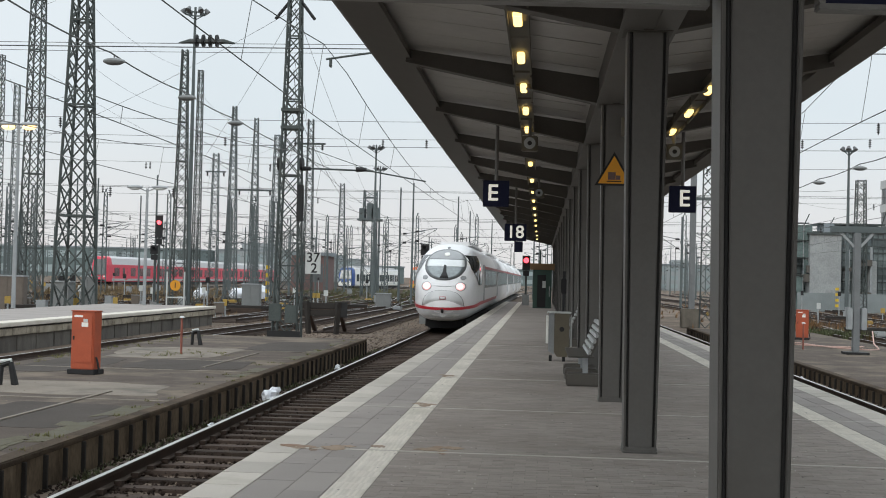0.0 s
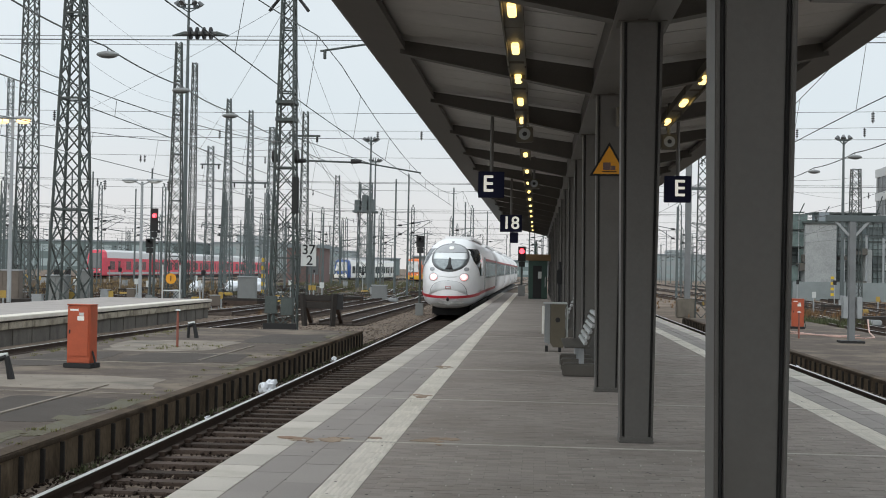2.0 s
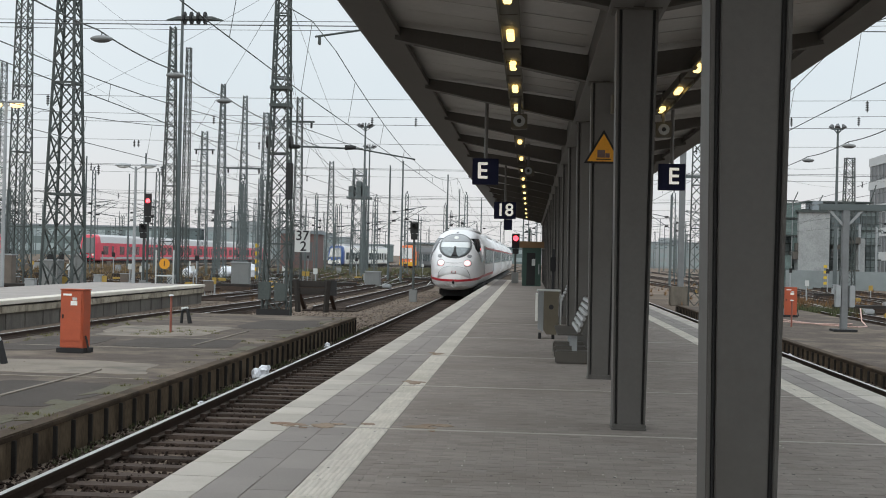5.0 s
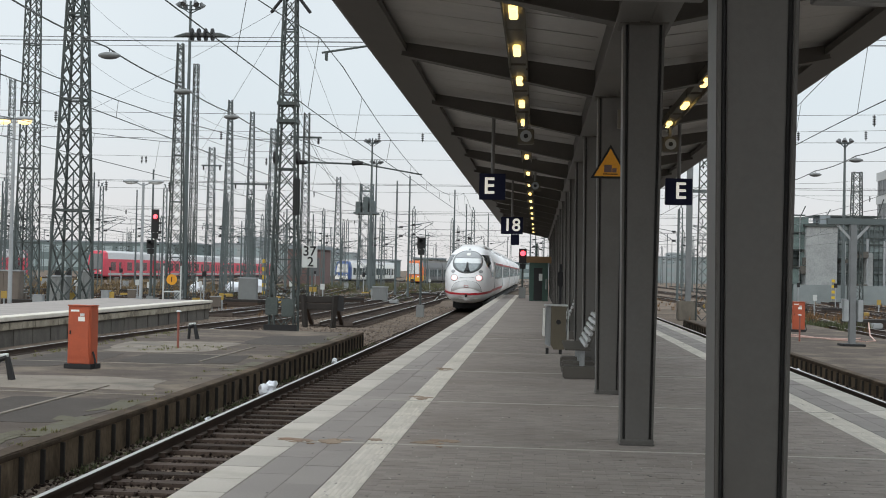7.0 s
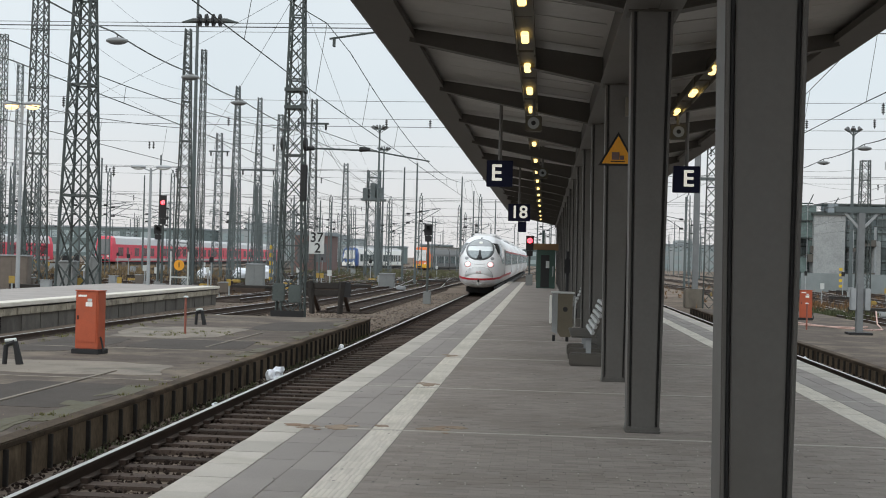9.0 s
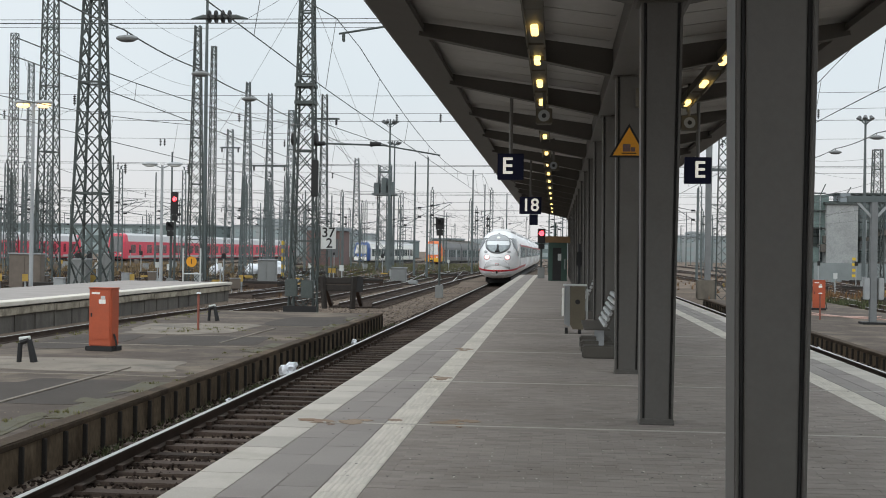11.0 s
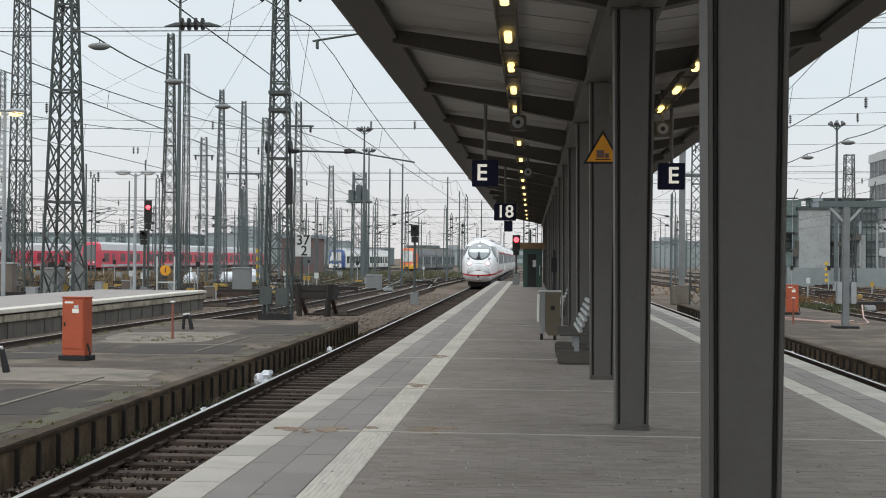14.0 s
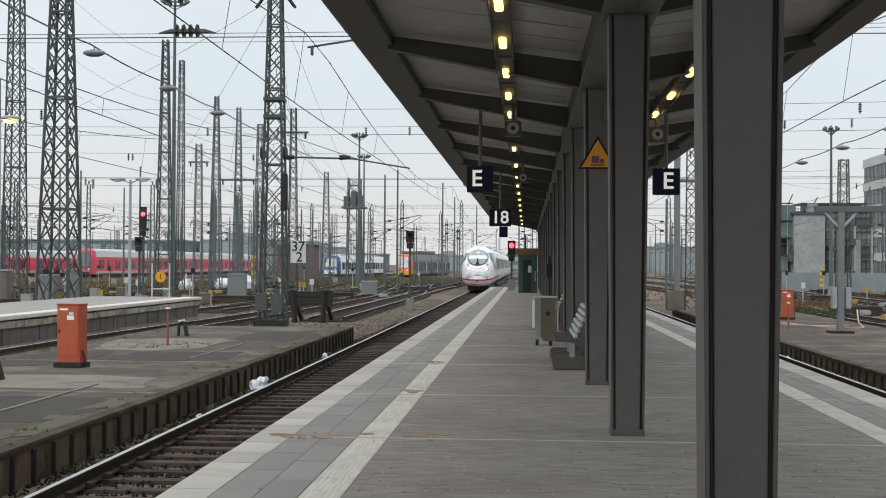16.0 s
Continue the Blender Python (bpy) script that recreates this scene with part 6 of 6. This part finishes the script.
# ---- far side: portal post ----
M["portal_grey"] = mat("dull_grey_portal_paint", (0.17, 0.18, 0.185), 0.7, var=0.2, coords="World")
portal = empty("portal_post", pose(10.9, 44.2, -0.65), "grey steel portal post with two meter boxes", "portal")
part("post", box(B(), -0.11, 0.11, -0.12, 0.12, 0, 4.2, 0.01), M["portal_grey"], portal)
part("beam", box(B(), -0.9, 16.0, -0.1, 0.1, 4.2, 4.42, 0.01), M["steel_far"], portal)
part("far_post", box(B(), 15.7, 16.0, -0.15, 0.15, 0, 4.2, 0.01), M["steel"], portal)
part("foot", box(B(), -0.4, 0.4, -0.35, 0.35, 0, 0.08, 0.01), M["black"], portal)
for sx in (-1, 1):
    part("meter_box", box(B(), sx * 0.24 - 0.09, sx * 0.24 + 0.09, -0.2, 0.05, 0.85, 1.6, 0.02), M["galv"], portal, "pale grey meter box")
    bm = B()
    bar(bm, (0, 0, 3.6), (sx * 0.6, 0, 4.25), 0.08, 0.08)
    part("brace", bm, M["galv"], portal)
vs, fs = tube([(9.9, 54, -0.60), (10.2, 51, -0.6), (11.0, 47.5, -0.6), (11.9, 46.2, -0.58), (12.5, 47.2, -0.6), (12.9, 49.5, -0.5), (13.1, 50.5, -0.05)], 0.026, 6)
M["hose"] = mat("pale_pink_hose", (0.55, 0.36, 0.31), 0.6)
tagged(mesh_part("hose", vs, fs, M["hose"]), "pale pink hose lying on the low platform", "hose")
vs, fs = tube([(9.4, 50, -0.6), (10.6, 48.6, -0.6), (11.8, 48.2, -0.6), (12.4, 49.0, -0.6)], 0.026, 6)
tagged(mesh_part("hose", vs, fs, M["hose"]), "pale pink hose lying on the low platform", "hose")


gantry = empty("gantry_post", pose(8.94, 75.0, BED), "plain grey steel gantry post on a concrete block", "mast")
part("post", box(B(), -0.17, 0.17, -0.17, 0.17, 0.3, 9.6, 0.01), M["portal_grey"], gantry)
part("arm", box(B(), -0.1, 2.6, -0.08, 0.08, 7.6, 7.78, 0.01), M["steel_far"], gantry)
part("base_block", box(B(), -0.62, 0.42, -0.5, 0.5, 0, 1.15, 0.06), M["platform_wall"], gantry, "stained concrete block")
reg = empty("registration_arm", pose(TRACK_X, 25.0, 6.03), "thin steel arm that steadies the overhead wire", "bracket")
part("tube", rod(B(), (-0.12, 0, 0.0), (2.1, 0, 0.34), 0.022, 8), M["steel"], reg)
part("clamp", box(B(), -0.05, 0.0, -0.05, 0.05, -0.16, 0.02, 0.008), M["steel"], reg)
part("dropper", rod(B(), (1.9, 0, 0.30), (1.9, 0, 1.9), 0.012, 6), M["wire"], reg)


# ---- things on the platform ----
M["boardframe"] = mat("grey_board_frame", (0.22, 0.215, 0.205), 0.5, 0.3, bump=0)
M["litletter"] = glow("backlit_white_lettering", (1.0, 0.96, 0.82), 0.45, (0.84, 0.84, 0.80))


def hanging_sign(x, y, z, w, h, text, size, label, shift=0.0):
    s = empty("hanging_sign", pose(x, y, z), label, "sign", "signs under the roof")
    part("panel", box(B(), -w / 2, w / 2, -0.09, 0.09, -h / 2, h / 2, 0.008), M["sign_blue"], s)
    lettering(text, size, M["litletter"], Matrix.Translation((w * shift, -0.094, 0)) @ UP, s)
    part("hanger", rod(B(), (0.0, 0, h / 2), (0.0, 0, ZB + 0.62 - z), 0.035, 8), M["column"], s)
    return s


hanging_sign(-0.895, 24, 3.29, 0.50, 0.50, "E", 0.44, "dark blue hanging sign with a white letter", -0.12)
hanging_sign(2.65, 24, 3.25, 0.50, 0.50, "E", 0.44, "dark blue hanging sign with a white letter", 0.06)
n18 = hanging_sign(-0.84, 40, 3.15, 0.70, 0.54, "18", 0.56, "dark blue platform number sign")
part("lower_panel", box(B(), -0.03, 0.24, -0.09, 0.09, -0.62, -0.28, 0.008), M["sign_blue"], n18)

for x0, x1 in ((-3.4, 0.76), (1.26, 4.0)):
    b = empty("information_board", pose(0, 5.9, 2.965, 0, 1.1, 0), "dark blue information board in a grey metal frame", "sign", "information boards")
    part("panel", box(B(), x0 + 0.03, x1 - 0.03, 0.0, 0.08, 0.028, 0.7), M["sign_blue"], b)
    part("bottom_frame", box(B(), x0, x1, -0.012, 0.09, 0.0, 0.03, 0.006), M["boardframe"], b, "grey metal frame")
    for u in (x0, x1 - 0.03):
        part("side_frame", box(B(), u, u + 0.03, -0.012, 0.09, 0.03, 0.7), M["boardframe"], b)
    part("hanger", rod(B(), ((x0 + x1) / 2, 0.04, 0.7), ((x0 + x1) / 2, 0.04, 1.92), 0.04, 8), M["column"], b)


def loudspeaker(x, y, z):
    l = empty("loudspeaker", pose(x, y, z), "grey box loudspeaker with a round cone", "loudspeaker", "loudspeakers")
    part("case", box(B(), -0.14, 0.14, 0, 0.22, -0.13, 0.13, 0.015), M["lampcase"], l)
    part("cone", rod(B(), (0, -0.03, 0), (0, 0.01, 0), 0.10, 20, 0.05), M["galv"], l)
    part("dust_cap", rod(B(), (0, -0.035, 0), (0, -0.02, 0), 0.04, 12), M["black"], l)
    part("bracket", rod(B(), (0, 0.1, 0.13), (0, 0.1, ZB + 0.60 - z), 0.03, 8), M["column"], l)
    return l


ls = loudspeaker(-0.24, 21.3, 3.98)
copy_thing(ls, pose(2.33, 22.5, 4.0))
copy_thing(ls, pose(-0.1, 33, 3.95))

tri = empty("warning_sign", pose(1.0, 17.35, 3.17), "yellow triangular warning sign with a black border", "sign")
R3 = lambda r, z=0.0: [(r * math.sin(a), z + r * math.cos(a)) for a in (0, math.tau / 3, 2 * math.tau / 3)]
part("border", prism(B(), R3(0.31), 0.0, 0.012), M["black"], tri)
part("plate", prism(B(), R3(0.255), -0.004, 0.0), M["yellow"], tri)
part("symbol", box(B(), -0.085, 0.02, -0.008, -0.004, -0.075, 0.03, 0.002), M["brick"], tri, "small dark red symbol")
part("symbol", box(B(), 0.025, 0.085, -0.008, -0.004, -0.075, -0.015, 0.002), M["brick"], tri, "small dark red symbol")
part("symbol", box(B(), -0.10, 0.10, -0.008, -0.004, -0.105, -0.09, 0.001), M["black"], tri, "thin black bar")
tri.matrix_basis = pose(0.975, 17.288, 3.13)

bin_ = empty("waste_bin", pose(0.40, 25.7, 0), "beige platform waste bin with pale side panels", "bin")
part("body", prism(B(), [(-0.04, 0.10), (0.16, 0.10), (0.20, 0.22), (0.20, 0.98), (-0.10, 0.98), (-0.10, 0.20)], -0.2, 0.25), M["beige"], bin_)
part("side_panel", box(B(), -0.27, -0.22, -0.14, 0.22, 0.36, 0.93, 0.01), M["sign_white"], bin_, "white side panel")
part("side_panel", box(B(), 0.225, 0.26, -0.14, 0.22, 0.30, 0.92, 0.01), M["sign_plate"], bin_, "pale perforated side panel")
part("inner_bin", prism(B(), [(-0.215, 0.20), (-0.105, 0.14), (-0.105, 0.97), (-0.215, 0.97)], -0.1, 0.25), M["galv"], bin_, "grey side compartment")
part("lid", box(B(), -0.25, 0.24, -0.19, 0.27, 0.98, 1.01, 0.01), M["sign_plate"], bin_, "pale lid")
part("slot", rod(B(), (0.05, -0.215, 0.66), (0.05, -0.19, 0.66), 0.05, 12), M["black"], bin_)
for u in (-0.17, 0.10):
    part("foot", box(B(), u - 0.03, u + 0.03, -0.1, 0.12, 0, 0.12), M["black"], bin_)


M["slat"] = mat("dull_metal_slat", (0.40, 0.405, 0.40), 0.45, 0.2, var=0.12)


def platform_bench(y0):
    b = empty("platform_bench", pose(0.55, y0, 0), "grey metal bench with a perforated backrest on concrete feet", "bench", "benches")
    for yy in (0.0, 1.1, 2.2):
        part("foot", box(B(), -0.12, 0.42, yy, yy + 0.32, 0, 0.20, 0.02), M["rafter"], b)
        part("leg", box(B(), 0.14, 0.22, yy + 0.1, yy + 0.2, 0.18, 0.46), M["galv"], b)
    part("seat", box(B(), -0.10, 0.32, 0, 2.5, 0.445, 0.47, 0.01), M["rafter"], b)
    for k in range(6):
        z0, z1 = 0.50 + k * 0.088, 0.548 + k * 0.088
        bm = prism(B(), [(0.20 + 0.42 * (z0 - 0.48), z0), (0.20 + 0.42 * (z1 - 0.48), z1), (0.245 + 0.42 * (z1 - 0.48), z1), (0.245 + 0.42 * (z0 - 0.48), z0)], 0.0, 2.5)
        part("back_slat", bm, M["slat"], b, "pale metal back slat")
    for yy in (0.05, 1.2, 2.4):
        bm = B()
        bar(bm, (0.24, yy, 0.46), (0.50, yy, 1.05), 0.05, 0.05)
        part("back_post", bm, M["rafter"], b)
    return b


bench = platform_bench(19.7)
copy_thing(bench, pose(0.55, 31.5, 0))

hut = empty("platform_hut", pose(0.1, 73.5, 0), "dark green hut with a wooden board at the platform end", "hut")
part("wall", box(B(), -0.55, 0.55, 0, 2.5, 0, 2.25, 0.02), M["green_hut"], hut)
part("door", box(B(), -0.30, 0.20, -0.03, 0.0, 0.05, 1.95, 0.01), M["black"], hut, "dark door")
part("notice", box(B(), 0.0, 0.20, -0.05, -0.03, 1.2, 1.6), M["sign_plate"], hut, "pale notice")
part("handle", rod(B(), (0.42, -0.06, 0.7), (0.42, -0.06, 1.3), 0.03, 8), M["galv"], hut)
part("board", box(B(), -0.75, 0.8, -0.1, 2.6, 2.25, 2.62, 0.02), M["wood"], hut, "brown wooden board")
part("frame", box(B(), -0.2, -0.1, -0.02, 0.1, 2.62, 3.4), M["green_hut"], hut)
phone = empty("info_pillar", pose(0.62, 33.6, 0), "slim dark information pillar", "pillar")
part("pole", rod(B(), (0, 0, 0), (0, 0, 1.9), 0.04, 8), M["black"], phone)
part("box", box(B(), -0.07, 0.07, -0.06, 0.06, 1.3, 1.7, 0.02), M["black"], phone)
cam_box = empty("camera_box", pose(1.12, 17.18, 3.78), "pale cylindrical camera housing on a column", "camera")
part("housing", rod(B(), (-0.02, 0.03, -0.13), (-0.02, 0.03, 0.13), 0.05, 12), M["beige"], cam_box)


# ---- what moves ----
def motions():
    nose_y = [(0, 56.0), (0.5, 57.1), (1, 58.5), (1.5, 60.2), (2, 62.0), (2.5, 63.7), (3, 65.4), (3.5, 67.0), (6, 74.3), (6.5, 75.6), (7, 77.0), (7.5, 78.5), (8, 79.9), (8.5, 81.6), (9, 83.6), (9.5, 85.6), (12, 96.7), (12.5, 98.6), (13, 100.5), (13.5, 102.1), (14, 103.6), (14.5, 105.2), (15, 106.7), (15.5, 108.8), (16, 111.0)]
    walk(SHUNT, [(t, pose(-84.0, 174.5 + 3.4 * t, RAIL, 0, 0, 180)) for t in (0, 4, 8, 12, 16)])
    walk(TRAIN, [(t, pose(TRACK_X, y - 0.8, RAIL)) for t, y in nose_y])


motions()
